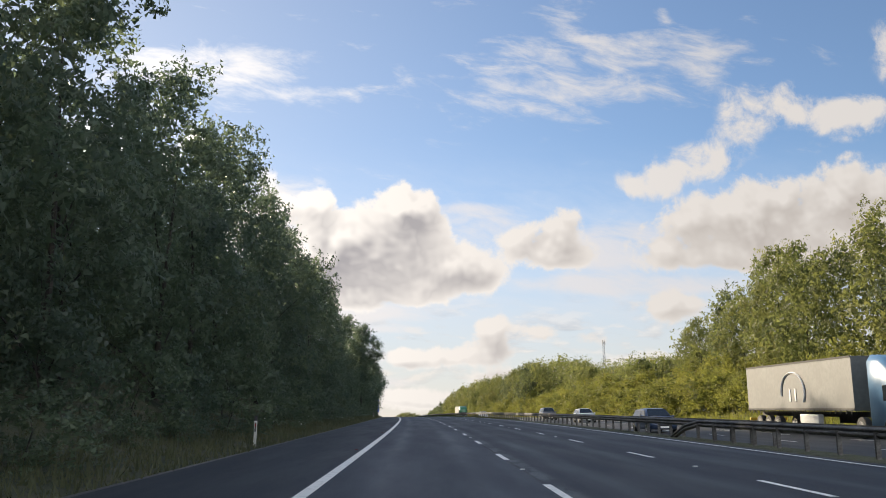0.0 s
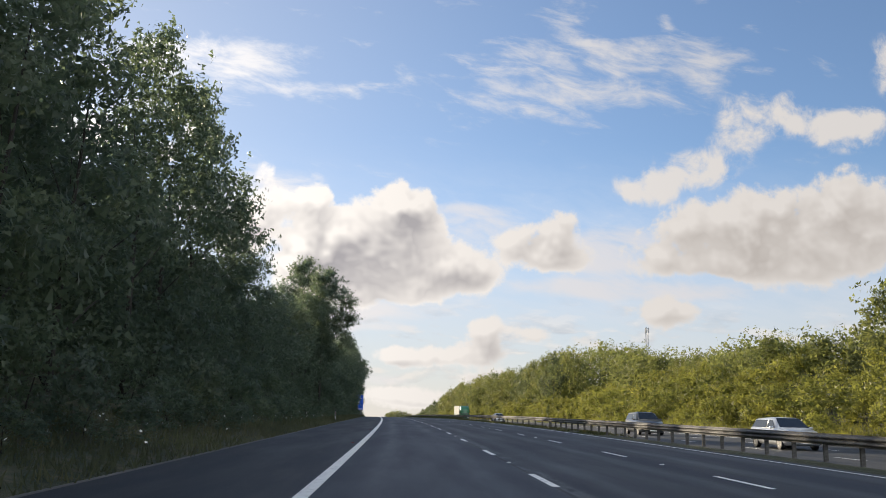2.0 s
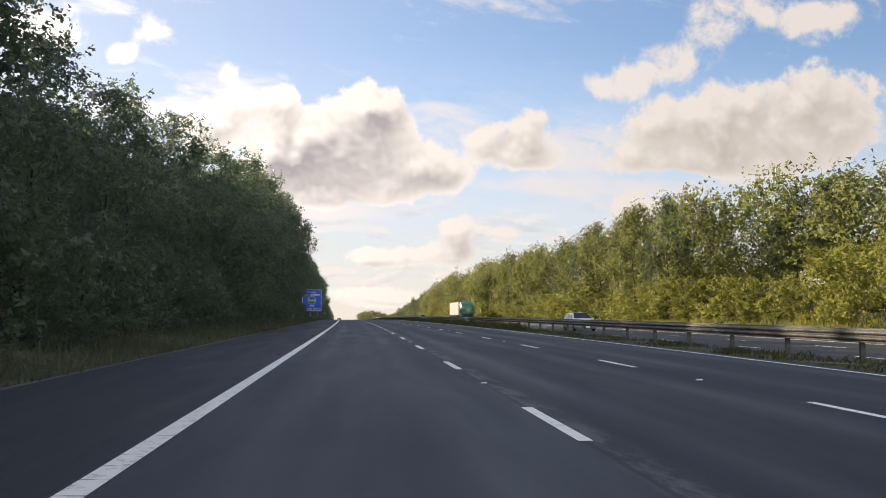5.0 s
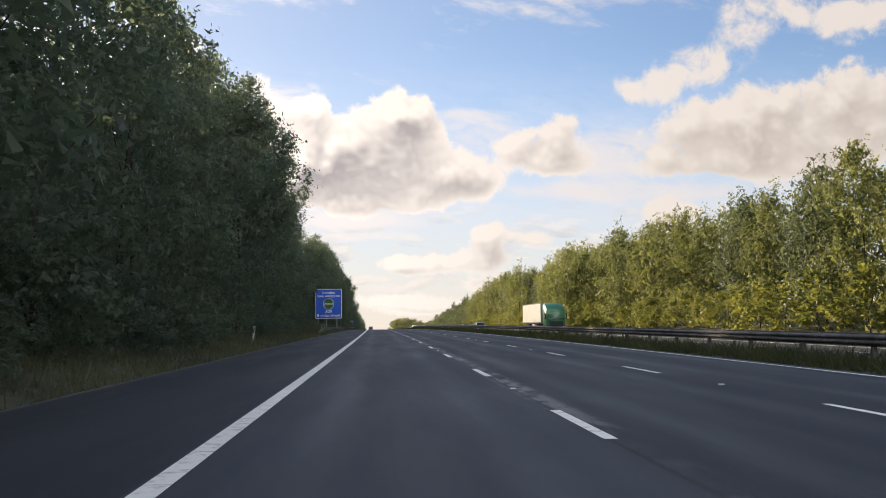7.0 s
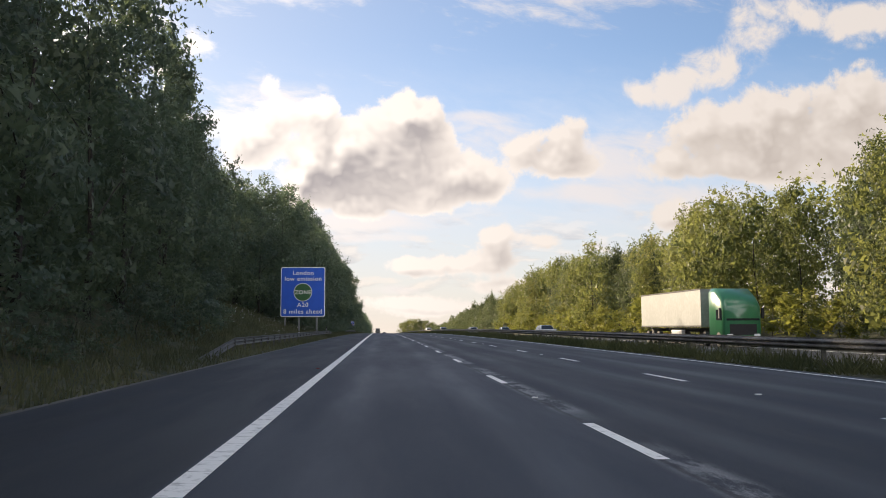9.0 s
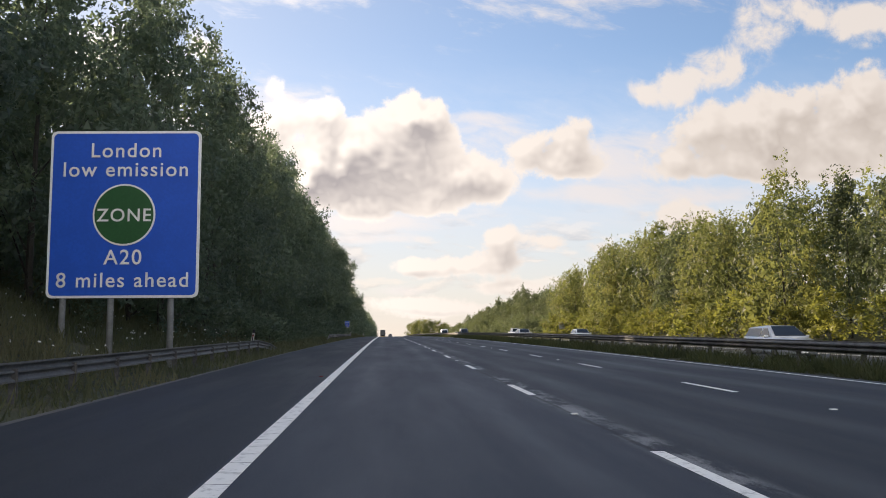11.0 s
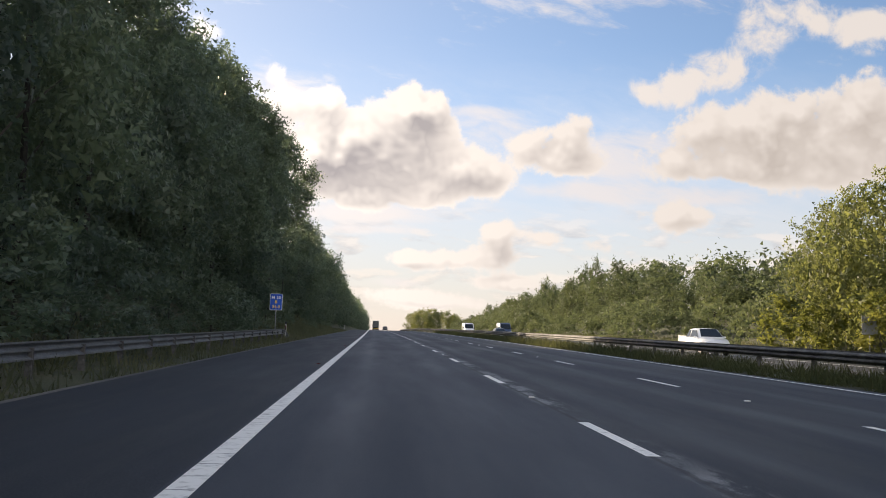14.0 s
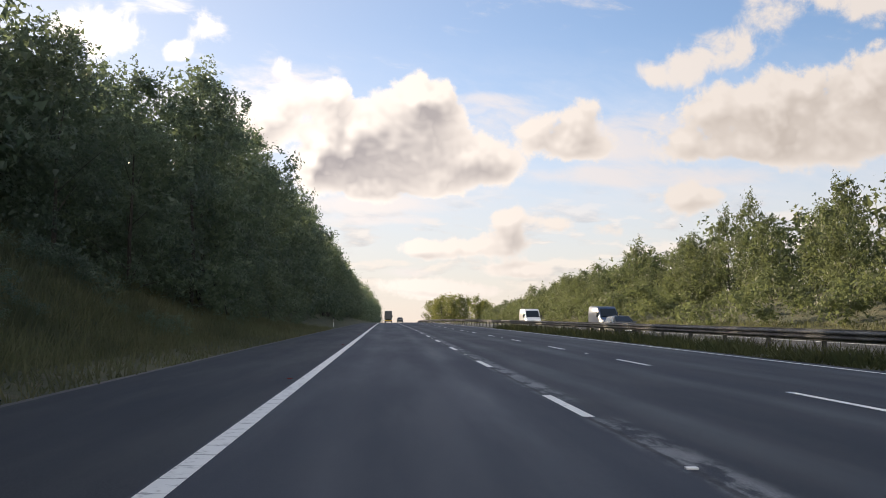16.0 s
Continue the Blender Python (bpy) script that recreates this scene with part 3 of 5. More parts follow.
def tree_model(seed, height, width, low, leaves, size, mat, label, kind="tree", lobes=15, droop=0.3, slim=0.0, whips=9, full=1.0, inside=(110, 0.095)):
    """A tree: tapered trunk, limbs that end in leafy lobes, and thin whips at the top. slim: upright lobes; the fuller side is +x."""
    rng = np.random.default_rng(seed)
    root = tagged(empty(kind, Matrix()), label, kind)
    bm = bmesh.new()
    lean = rng.normal(size=2) * 0.03 * height
    knots = [Vector((lean[0] * f * f + 0.1 * rng.normal(), lean[1] * f * f + 0.1 * rng.normal(), height * 0.74 * f)) for f in (0, 0.33, 0.66, 1)]
    knots[0] = Vector((0, 0, -0.5))
    thick = 0.011 * height
    for i in range(3):
        tube(bm, knots[i], knots[i + 1], thick * (1 - i * 0.3), thick * (1 - (i + 1) * 0.29), 6)
    lobe_at, lobe_r = [], []
    for i in range(lobes):
        up = (i + rng.random()) / lobes
        f = low + 0.05 + (0.93 - low) * up
        belly = (0.5 + 0.5 * math.sin(math.pi * up ** 0.72)) * (1 - up ** 5) ** 0.8
        turn = i * 2.4 + rng.normal() * 0.4
        reach = width * belly * (0.42 + 0.38 * rng.random())
        c = Vector((math.cos(turn) * reach, math.sin(turn) * reach, f * height))
        lobe_at.append(c)
        lobe_r.append(full * width * (0.34 + 0.20 * rng.random()) * (0.55 + 0.45 * belly))
        if i % 2 == 0:
            start = Vector((0, 0, max(0.2, (f - 0.15) * height * 0.86)))
            mid = (start + c) / 2 + Vector((0, 0, 0.15))
            tube(bm, start, mid, thick * 0.42 * (1.05 - f), thick * 0.28 * (1.05 - f), 3)
            tube(bm, mid, c, thick * 0.28 * (1.05 - f), thick * 0.08, 3)
    part("trunk", bm, BARK, root, "grey-brown bark trunk with limbs")
    lobe_at, lobe_r = np.array([tuple(c) for c in lobe_at]), np.array(lobe_r)
    # clumps on every lobe
    k = 7
    d = rng.normal(size=(lobes * k, 3)) + np.array([0.5, 0, 0.25])
    d /= np.linalg.norm(d, axis=1)[:, None]
    r = np.repeat(lobe_r, k)
    where = np.repeat(lobe_at, k, 0) + d * (r * (0.55 + 0.4 * rng.random(lobes * k)))[:, None] * np.array([1 - 0.3 * slim, 1 - 0.3 * slim, 1.1 + slim])
    radii = r * (0.26 + 0.24 * rng.random(lobes * k))
    # whips: small clumps in a rising row
    tips, tip_r = [], []
    for i in range(whips):
        turn, out = rng.random() * 6.28, width * 0.75 * rng.random() ** 0.7
        c = np.array([math.cos(turn) * out, math.sin(turn) * out, height * (0.97 - 0.25 * (out / width) ** 1.5)])
        for j in range(4):
            tips.append(c + np.array([rng.normal() * 0.08, rng.normal() * 0.08, 0.04 * height * (j - 1)]))
            tip_r.append(width * (0.10 - 0.022 * j))
    where, radii = np.concatenate([where, np.array(tips)]), np.concatenate([radii, np.array(tip_r)])
    turned = where[:, 0] / np.maximum(np.hypot(where[:, 0], where[:, 1]), 0.1)
    weight = (0.3 + 0.7 * (0.5 + 0.5 * turned)) * (0.75 + 0.6 * np.clip(where[:, 2] / height, 0, 1))
    inner = leaf_cloud(rng, lobe_at, lobe_r * 0.66, lobes * inside[0], width * inside[1], 1.1, 0.3, face=0.5)
    v, f = joined(leaf_cloud(rng, where, radii, leaves, size, 0.9, 0.42, 9, droop, 0.55, weight), inner)
    v[:, 2] *= height / np.percentile(v[:, 2], 99.3)
    ob = new("crown", raw_mesh("crown", v, f, mat))
    ob.parent = root
    return root


def drop(ob):
    for o in (*ob.children_recursive, ob):
        bpy.data.objects.remove(o)


def plant(models, across, along, height, rng, base=10.0, wide=1.0):
    m = models[int(rng.integers(len(models)))]
    s = height / base
    up = float(ground_up(across, along))
    fuller = (-0.6 if across < 0 else 3.74) + rng.normal() * 0.6
    place = Matrix.LocRotScale(at(across, along, up - 0.15), Euler((0, 0, fuller)), (s * wide, s * wide, s))
    return copy_thing(m, place)


LEFT_TOP = [(-40, 16.5), (26, 16.5), (33, 15), (45, 16.5), (62, 14.8), (77, 15.2), (92, 15.6), (97, 12.8), (107, 10.8), (116, 9.9), (124, 10.3), (134, 10.6), (146, 10.4), (150, 9.4), (160, 9.6), (170, 10.5), (180, 11.3), (205, 14), (230, 15.5), (255, 16.8), (262, 15.6), (290, 16), (297, 15.5), (340, 17), (358, 17.6), (400, 17.2), (412, 16.4), (432, 17), (443, 16.5), (447, 12.5), (453, 11.5), (458, 10), (464, 11), (473, 11.8), (485, 14.0), (530, 14.3), (620, 13.8), (980, 13.5)]
DEEP_TOP = [(-40, 17), (85, 16.5), (105, 11), (151, 10.5), (170, 10.5), (205, 14), (240, 17), (436, 17.5), (448, 9.5), (470, 11), (483, 14), (980, 14)]
RIGHT_TOP = [(0, 15), (60, 16.5), (92, 17.4), (102, 16.3), (112, 14.5), (119, 12.5), (124, 8.5), (137, 9.1), (163, 9), (180, 9.8), (189, 11.8), (200, 13.3), (233, 13.7), (262, 12.7), (282, 13.4), (300, 12.8), (328, 14), (350, 12.5), (366, 13.5), (376, 12.3), (395, 14), (420, 14), (434, 13), (442, 11.5), (447, 8), (468, 8), (484, 10.3), (496, 9.5), (507, 11.8), (522, 11.2), (546, 11.7), (577, 10.3), (632, 9.7), (690, 6), (900, 5)]


def top(knots, y):
    return float(np.interp(y, [k[0] for k in knots], [k[1] for k in knots]))


LEFT_LABEL = "tall dark green roadside tree in full summer leaf"
RIGHT_LABEL = "sunlit yellow-green roadside tree in summer leaf"
left_models = [tree_model(10 + i, 15.0, 3.9 + 0.4 * (i % 3), 0.0, 9000, 0.178, LEAVES_LEFT, LEFT_LABEL, lobes=17, inside=(125, 0.07)) for i in range(6)]
overhang_models = [tree_model(70 + i, 15.0, 3.8, 0.36, 21000, 0.15, LEAVES_LEFT, LEFT_LABEL, inside=(170, 0.055)) for i in range(2)]
far_left_models = [tree_model(20 + i, 15.0, 3.9 + 0.4 * i, 0.0, 3000, 0.30, LEAVES_LEFT, LEFT_LABEL) for i in range(3)]
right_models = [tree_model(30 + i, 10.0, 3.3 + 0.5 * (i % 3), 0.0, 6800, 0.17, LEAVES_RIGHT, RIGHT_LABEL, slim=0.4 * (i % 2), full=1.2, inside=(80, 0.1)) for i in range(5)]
birch_models = [tree_model(80 + i, 10.0, 3.1, 0.0, 5600, 0.155, LEAVES_GREEN, "slender grey-green tree with drooping sprays", lobes=18, droop=0.6, slim=0.7, whips=14, full=1.15, inside=(70, 0.11)) for i in range(3)]
green_models = [tree_model(40 + i, 10.0, 3.3 + 0.5 * (i % 2), 0.0, 4800, 0.19, LEAVES_GREEN, "mid-green roadside tree on the cutting bank", full=1.15, inside=(60, 0.1)) for i in range(3)]
shrub_models = [tree_model(50 + i, 3.0, 1.8, 0.0, 1500, 0.13, LEAVES_SHRUB, "leafy yellow-green roadside shrub", "shrub", 7, 0.0, 0.0, 3, 1.0, (40, 0.16)) for i in range(4)]
bush_models = [tree_model(60 + i, 3.0, 1.7, 0.0, 1200, 0.15, LEAVES_LEFT, "dark green bush at the foot of the trees", "shrub", 7, 0.1, 0.0, 3, 1.0, (60, 0.10)) for i in range(3)]


def set_back(y):
    """How far the wood stands back from the road round the grassy gap."""
    return 5.5 * math.exp(-(((y - 465) / 10.5) ** 2)) + 4.6 * math.exp(-(((y - 303) / 19.0) ** 4))


def plant_left():
    rng = np.random.default_rng(3)
    y = -14.0
    while y < 700:
        x = -9.0 + 1.8 * math.exp(-(((y - 180) / 50.0) ** 4)) + rng.normal() * 0.4 - set_back(y)
        h = top(LEFT_TOP, y) - float(ground_up(x, y))
        plant(left_models if y < 505 else far_left_models, x, y, h * (0.92 + 0.13 * rng.random()), rng, 15.0, max(0.85, min(1.1, 13 / h)))
        y += 4.4 + 1.7 * rng.random()
    # high-crowned trees that reach over the verge
    for x, y, h, wide in ((-6.0, 134.0, 14.3, 1.0), (-8.8, 141.0, 15.2, 1.0), (-6.5, 231.0, 14.8, 0.95), (-7.7, 450.0, 15.6, 1.0), (-9.0, 443.0, 16.0, 1.0), (-9.3, 437.0, 16.2, 1.0)):
        plant(overhang_models, x, y, h, rng, 15.0, wide)
    for y in np.arange(414, 446, 4.0):
        x = -10.6 + rng.normal() * 0.3
        h = top(LEFT_TOP, y) - float(ground_up(x, y))
        plant(left_models, x, y, h * (0.93 + 0.1 * rng.random()), rng, 15.0, 1.05)
    y = -10.0
    while y < 520:
        x = -7.0 + rng.normal() * 0.35 - set_back(y) * 1.3
        plant(bush_models, x, y, 1.6 + 1.8 * rng.random(), rng, 3.0)
        if (y < 255 and abs(y - 223.5) > 4.5) or 338 < y < 428:
            plant(bush_models, -5.9 + rng.normal() * 0.25, y + 1.5, 0.9 + 1.1 * rng.random(), rng, 3.0, 1.5)
        y += 4.0 + 3.0 * rng.random()
    # tall weeds on the open bank
    for k in range(26):
        plant(bush_models, -5.6 - 5.0 * rng.random(), 447 + 26 * rng.random(), 0.6 + 0.7 * rng.random(), rng, 3.0, 1.3)


CLUMP_X = 15.5


def plant_right():
    rng = np.random.default_rng(5)
    y = 24.0
    while y < 720:
        wooded = 204 < y < 450
        x = (34.5 if wooded else 40.5) + rng.normal() * 1.3
        h = top(RIGHT_TOP, y) - float(ground_up(x, y))
        if h > 2.0:
            odd = 1.25 if y > 450 and rng.random() < 0.25 else 1.0
            if not wooded:
                h *= 0.84 + 0.26 * rng.random()
            kinds = green_models if y > 450 else (birch_models if rng.random() < 0.35 else right_models)
            plant(kinds, x, y, h * (0.9 + 0.14 * rng.random()) * odd, rng, 10.0, max(0.8, 8 / h) / odd)
        y += (3.9 if wooded else 5.0) + 1.8 * rng.random()
    y = 20.0
    while y < 446:
        wooded = 204 < y < 450
        for x in ((31.4,) if wooded else (31.6, 34.0)):
            plant(shrub_models, x + rng.normal() * 0.4, y + rng.random(), (2.5 if wooded else 2.0) + 2.0 * rng.random(), rng, 3.0, 1.2)
        y += (4.5 if wooded else 3.4) + 1.5 * rng.random()
    # a clump of trees far ahead beside the opposite carriageway
    for k in range(12):
        x, y = CLUMP_X + 1.65 * k + rng.normal() * 0.6, 700 + 24 * rng.random()
        rise_up = 6.6 + 2.6 * math.sin(math.pi * min(k / 9.0, 1.0)) + rng.random()
        copy_thing(right_models[k % 5], Matrix.LocRotScale(at(x, y, -0.3), Euler((0, 0, 3.74 + rng.normal() * 0.5)), (0.95, 0.95, rise_up / 10.0)))


def woods(name, label, knots, spots, count, size, mat, seed, lower=0.0):
    """The deeper wood behind the first trees, as one mass of leafy clumps."""
    rng = np.random.default_rng(seed)
    centres, radii = [], []
    for x, y in spots:
        base = float(ground_up(x, y))
        h = max(top(knots, y) - base - lower, 2.0)
        for i in range(12):
            f = 0.05 + 0.9 * (i + rng.random()) / 12
            reach = 2.6 * (1 - f ** 4) * rng.random() ** 0.5
            turn = rng.random() * 6.28
            c = at(x + math.cos(turn) * reach, y + math.sin(turn) * reach, base + f * h * (0.94 + 0.1 * rng.random()))
            centres.append(tuple(c))
            radii.append(0.9 + 0.9 * rng.random())
    where, sizes = np.array(centres), np.array(radii)
    v, f = joined(leaf_cloud(rng, where, sizes, count, size, 0.9, 0.35, 5, 0.2), leaf_cloud(rng, where, sizes * 0.6, len(where) * 8, size * 1.5, 0.9, 0.3))
    tagged(new(name, raw_mesh(name, v, f, mat)), label, "woodland", kind="stuff")


def scrub(name, label, y0, y1, gap, count, size, mat, seed):
    """Bushes covering a bank, as one mass of rounded leafy mounds with gaps between."""
    rng = np.random.default_rng(seed)
    centres, radii = [], []
    for row, x0 in enumerate((30.2, 32.6, 35.2, 38.0, 41.0, 44.0)):
        for y in np.arange(y0, y1, gap):
            x, yy = x0 + rng.normal() * 0.9, y + (rng.random() + 0.5 * (row % 2)) * gap
            big = 1.0 + 2.2 * rng.random() ** 1.8
            base = float(ground_up(x, yy)) + big * (0.1 + 0.55 * rng.random())
            for _ in range(13):
                d = Vector((rng.normal(), rng.normal(), abs(rng.normal()) + 0.1)).normalized() * big * (0.6 + 0.3 * rng.random())
                c = at(x + d.x, yy + d.y, base + d.z * 1.1)
                centres.append(tuple(c))
                radii.append(big * (0.2 + 0.2 * rng.random()))
    where, sizes = np.array(centres), np.array(radii)
    v, f = joined(leaf_cloud(rng, where, sizes, count, size, 0.9, 0.4, 6, 0.1), leaf_cloud(rng, where, sizes * 0.65, len(where) * 9, 0.32, 0.9, 0.3))
    tagged(new(name, raw_mesh(name, v, f, mat)), label, "bushes", kind="stuff")


def spread(rng, x0, y0, y1, gap, jitter, back=None):
    return [(x0 + rng.normal() * jitter - (back(y) if back else 0.0), y + rng.random() * 2) for y in np.arange(y0, y1, gap)]


spot = np.random.default_rng(8)
plant_left()
plant_right()
for m in left_models + overhang_models + far_left_models + right_models + birch_models + green_models + shrub_models + bush_models:
    drop(m)
woods("deep_wood", "dark woodland behind the roadside trees", LEFT_TOP, spread(spot, -13.0, -20, 700, 3.2, 0.7, set_back) + spread(spot, -7.6, 700, 980, 4.0, 0.6), 200000, 0.32, LEAVES_LEFT, 21, 0.0)
# the rows at -21 and -26 are added to stop sun flecks on the shoulder
woods("deep_wood", "dark woodland behind the roadside trees", DEEP_TOP, spread(spot, -18.0, -20, 720, 3.6, 0.8, set_back) + spread(spot, -21.0, 446, 500, 3.0, 0.8) + spread(spot, -26.0, 446, 500, 3.0, 0.8) + spread(spot, -12.5, 700, 980, 3.6, 0.6) + spread(spot, -17.0, 700, 980, 4.0, 0.8), 40000, 0.75, LEAVES_LEFT, 23, 0.0)
woods("deep_wood", "dense dark wood behind the open banks", LEFT_TOP, spread(spot, -15.6, 278, 352, 2.3, 0.7) + spread(spot, -13.6, 456, 500, 2.3, 0.7), 60000, 0.26, LEAVES_LEFT, 33, -0.6)
# hidden back rows, added to keep sun off the road; nearest dips for light
for across, shift in ((-23.0, 0), (-29.0, 7), (-34.0, 9)):
    high = [(-40, 17.5), (474, 17.5), (476, 13 + 4 * (shift > 0)), (484, 13 + 4 * (shift > 0)), (488, 16.5), (980, 15)]
    woods("deep_wood", "dark woodland behind the roadside trees", high, spread(spot, across, -20, 720, 3.6, 0.8), 17000, 1.05, LEAVES_LEFT, 28 + shift, 0.0)
woods("undergrowth", "dark undergrowth between the roadside trees", [(-40, 8.5), (438, 8.5), (450, 4.5), (475, 4.5), (485, 7.0), (980, 6.0)], spread(spot, -11.0, -20, 700, 2.6, 0.5, lambda y: set_back(y) * 1.25), 110000, 0.20, LEAVES_LEFT, 24, 0.0)
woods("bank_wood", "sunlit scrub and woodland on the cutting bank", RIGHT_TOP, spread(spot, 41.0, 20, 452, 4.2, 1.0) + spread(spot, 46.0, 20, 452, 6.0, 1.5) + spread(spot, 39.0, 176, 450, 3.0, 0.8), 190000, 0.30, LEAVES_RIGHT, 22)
woods("bank_wood", "green scrub and woodland on the cutting bank", RIGHT_TOP, spread(spot, 42.5, 452, 720, 4.2, 1.0) + spread(spot, 47.0, 452, 720, 6.0, 1.5), 40000, 0.42, LEAVES_GREEN, 27)
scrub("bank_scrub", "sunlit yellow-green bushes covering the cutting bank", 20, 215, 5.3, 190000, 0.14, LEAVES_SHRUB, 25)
scrub("bank_scrub", "green bushes covering the cutting bank", 445, 690, 4.0, 160000, 0.19, LEAVES_GREEN, 26)


# ---- verge grass ----
def grass(name, label, spots, heights, mat, seed, flop=0.35):
    """Blades of grass standing on the ground: one triangle each."""
    rng = np.random.default_rng(seed)
    x, y = spots
    n = len(x)
    base = np.stack([x + road_x(y), y, ground_up(x, y) + road_z(y) - 0.03], 1)
    turn = rng.random(n) * 6.28
    wide = 0.012 + 0.02 * rng.random(n)
    side = np.stack([np.cos(turn), np.sin(turn), np.zeros(n)], 1) * wide[:, None]
    tip = base + np.stack([rng.normal(size=n) * flop * heights, rng.normal(size=n) * flop * heights, heights], 1)
    verts = np.stack([base - side, base + side, tip], 1).reshape(-1, 3)
    tagged(new(name, raw_mesh(name, verts, np.arange(n * 3).reshape(-1, 3), mat)), label, "grass", kind="stuff")


def scatter(n, x0, x1, y0, y1, seed, bunch=1.0):
    rng = np.random.default_rng(seed)
    y = y0 + (y1 - y0) * rng.random(n)
    x = x0 + (x1 - x0) * rng.random(n)
    keep = np.array([noise.noise(Vector((a * 0.8, b * 0.5, seed))) > -0.35 * bunch for a, b in zip(x, y)])
    return x[keep], y[keep]


def tall(x, lo, hi, seed):
    return lo + (hi - lo) * np.random.default_rng(seed).random(len(x)) ** 1.6


xy = scatter(95000, -7.6, -3.35, -5, 520, 41)
grass("verge_grass", "rough verge grass in the shade of the trees", xy, tall(xy[0], 0.08, 0.42, 42), GRASS, 43)
xy = scatter(60000, -13.0, -5.0, 440, 500, 44)
grass("bank_grass", "long dry grass on the open bank", xy, tall(xy[0], 0.2, 0.8, 45), GRASS, 46)
xy = scatter(40000, -14.0, -5.0, 272, 336, 56)
grass("bank_grass", "rough grass on the bank behind the sign", xy, tall(xy[0], 0.15, 0.55, 57), GRASS, 58)
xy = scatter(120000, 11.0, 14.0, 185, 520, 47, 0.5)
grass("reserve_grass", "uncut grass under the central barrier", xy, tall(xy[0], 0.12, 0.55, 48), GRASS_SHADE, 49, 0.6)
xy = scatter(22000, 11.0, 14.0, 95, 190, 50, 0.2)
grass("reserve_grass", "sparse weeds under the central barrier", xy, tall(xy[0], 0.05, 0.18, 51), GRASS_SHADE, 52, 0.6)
xy = scatter(26000, 29.2, 31.6, 30, 215, 53)
grass("far_verge_grass", "sunlit grass on the opposite verge", xy, tall(xy[0], 0.2, 0.7, 54), LEAVES_SHRUB, 55)


xy = scatter(16000, 29.2, 31.4, 440, 600, 59)
grass("far_verge_grass", "dull green grass on the opposite verge", xy, tall(xy[0], 0.2, 0.6, 60), GRASS, 61)


def flowers(name, label, spots, mat, seed):
    """Small white flower heads on the grass: five petals round a middle, each head a flat star."""
    rng = np.random.default_rng(seed)
    verts, faces = [], []
    for x, y in zip(*spots):
        c = at(x, y, float(ground_up(x, y)) + 0.25 + 0.35 * rng.random())
        r = 0.025 + 0.025 * rng.random()
        tilt = Euler((rng.normal() * 0.6 + 0.8, rng.normal() * 0.5, rng.random() * 6.28)).to_matrix()
        k = len(verts)
        for i in range(10):
            a = i * math.pi / 5
            verts.append(tuple(c + tilt @ Vector((math.cos(a) * r * (1.0 if i % 2 else 0.5), math.sin(a) * r * (1.0 if i % 2 else 0.5), 0.0))))
        faces.append([k + i for i in range(10)])
    tagged(new(name, raw_mesh(name, np.array(verts), np.array(faces), mat)), label, "flowers", kind="stuff")


DAISY = plain("white_petals", (0.75, 0.75, 0.70), 0.7, 0.0, 0.05, 9.0)
flowers("white_flowers", "white wild flowers in the bank grass", scatter(420, -11.0, -4.6, 283, 335, 71, 0.4), DAISY, 72)
flowers("white_flowers", "white wild flowers in the verge grass", scatter(160, -7.0, -3.8, 40, 125, 73, 0.4), DAISY, 74)


# ---- road studs ----
WHITE_PAINT = plain("white_paint", (0.52, 0.52, 0.50), 0.4, 0.0, 0.08, 6.0)
BLUE_SIGN = plain("blue_sheeting", (0.006, 0.085, 0.52), 0.6, 0.0, 0.06, 1.5)
GREEN_SIGN = plain("green_sheeting", (0.025, 0.10, 0.035), 0.35, 0.0, 0.06, 1.5)
SIGN_WHITE = plain("white_sheeting", (0.80, 0.80, 0.78), 0.35, 0.0, 0.04, 1.5)
SIGN_YELLOW = plain("yellow_sheeting", (0.85, 0.55, 0.06), 0.35, 0.0, 0.04, 1.5)
POLE_GREY = plain("grey_pole", (0.32, 0.33, 0.34), 0.5, 0.3, 0.15, 3.0)
BLACK = plain("black_rubber", (0.02, 0.02, 0.022), 0.7, 0.0, 0.2, 5.0)
RED_GLASS = plain("red_reflector", (0.22, 0.03, 0.025), 0.25, 0.0, 0.1, 8.0)
BLACK_FILM = plain("black_film", (0.025, 0.025, 0.03), 0.4, 0.0, 0.1, 6.0)


def stud_mesh(name, lens):
    bm = bmesh.new()
    box(bm, (0.09, 0.07, 0.016), (0, 0, 0.008), 0.005)
    me = bpy.data.meshes.new(name)
    bm.to_mesh(me)
    bm.free()
    me.materials.append(lens)
    return me


STUD_WHITE, STUD_RED = stud_mesh("road_stud", SIGN_WHITE), stud_mesh("road_stud", RED_GLASS)
for k in range(-5, 30):
    for x, y, me in ((3.65, 88.5, STUD_WHITE), (7.15, 88.8, STUD_WHITE), (-0.28, 97.5, STUD_RED)):
        o = new("road_stud", me)
        o.parent = road
        o.location = at(x, y + 18 * k, 0.0)


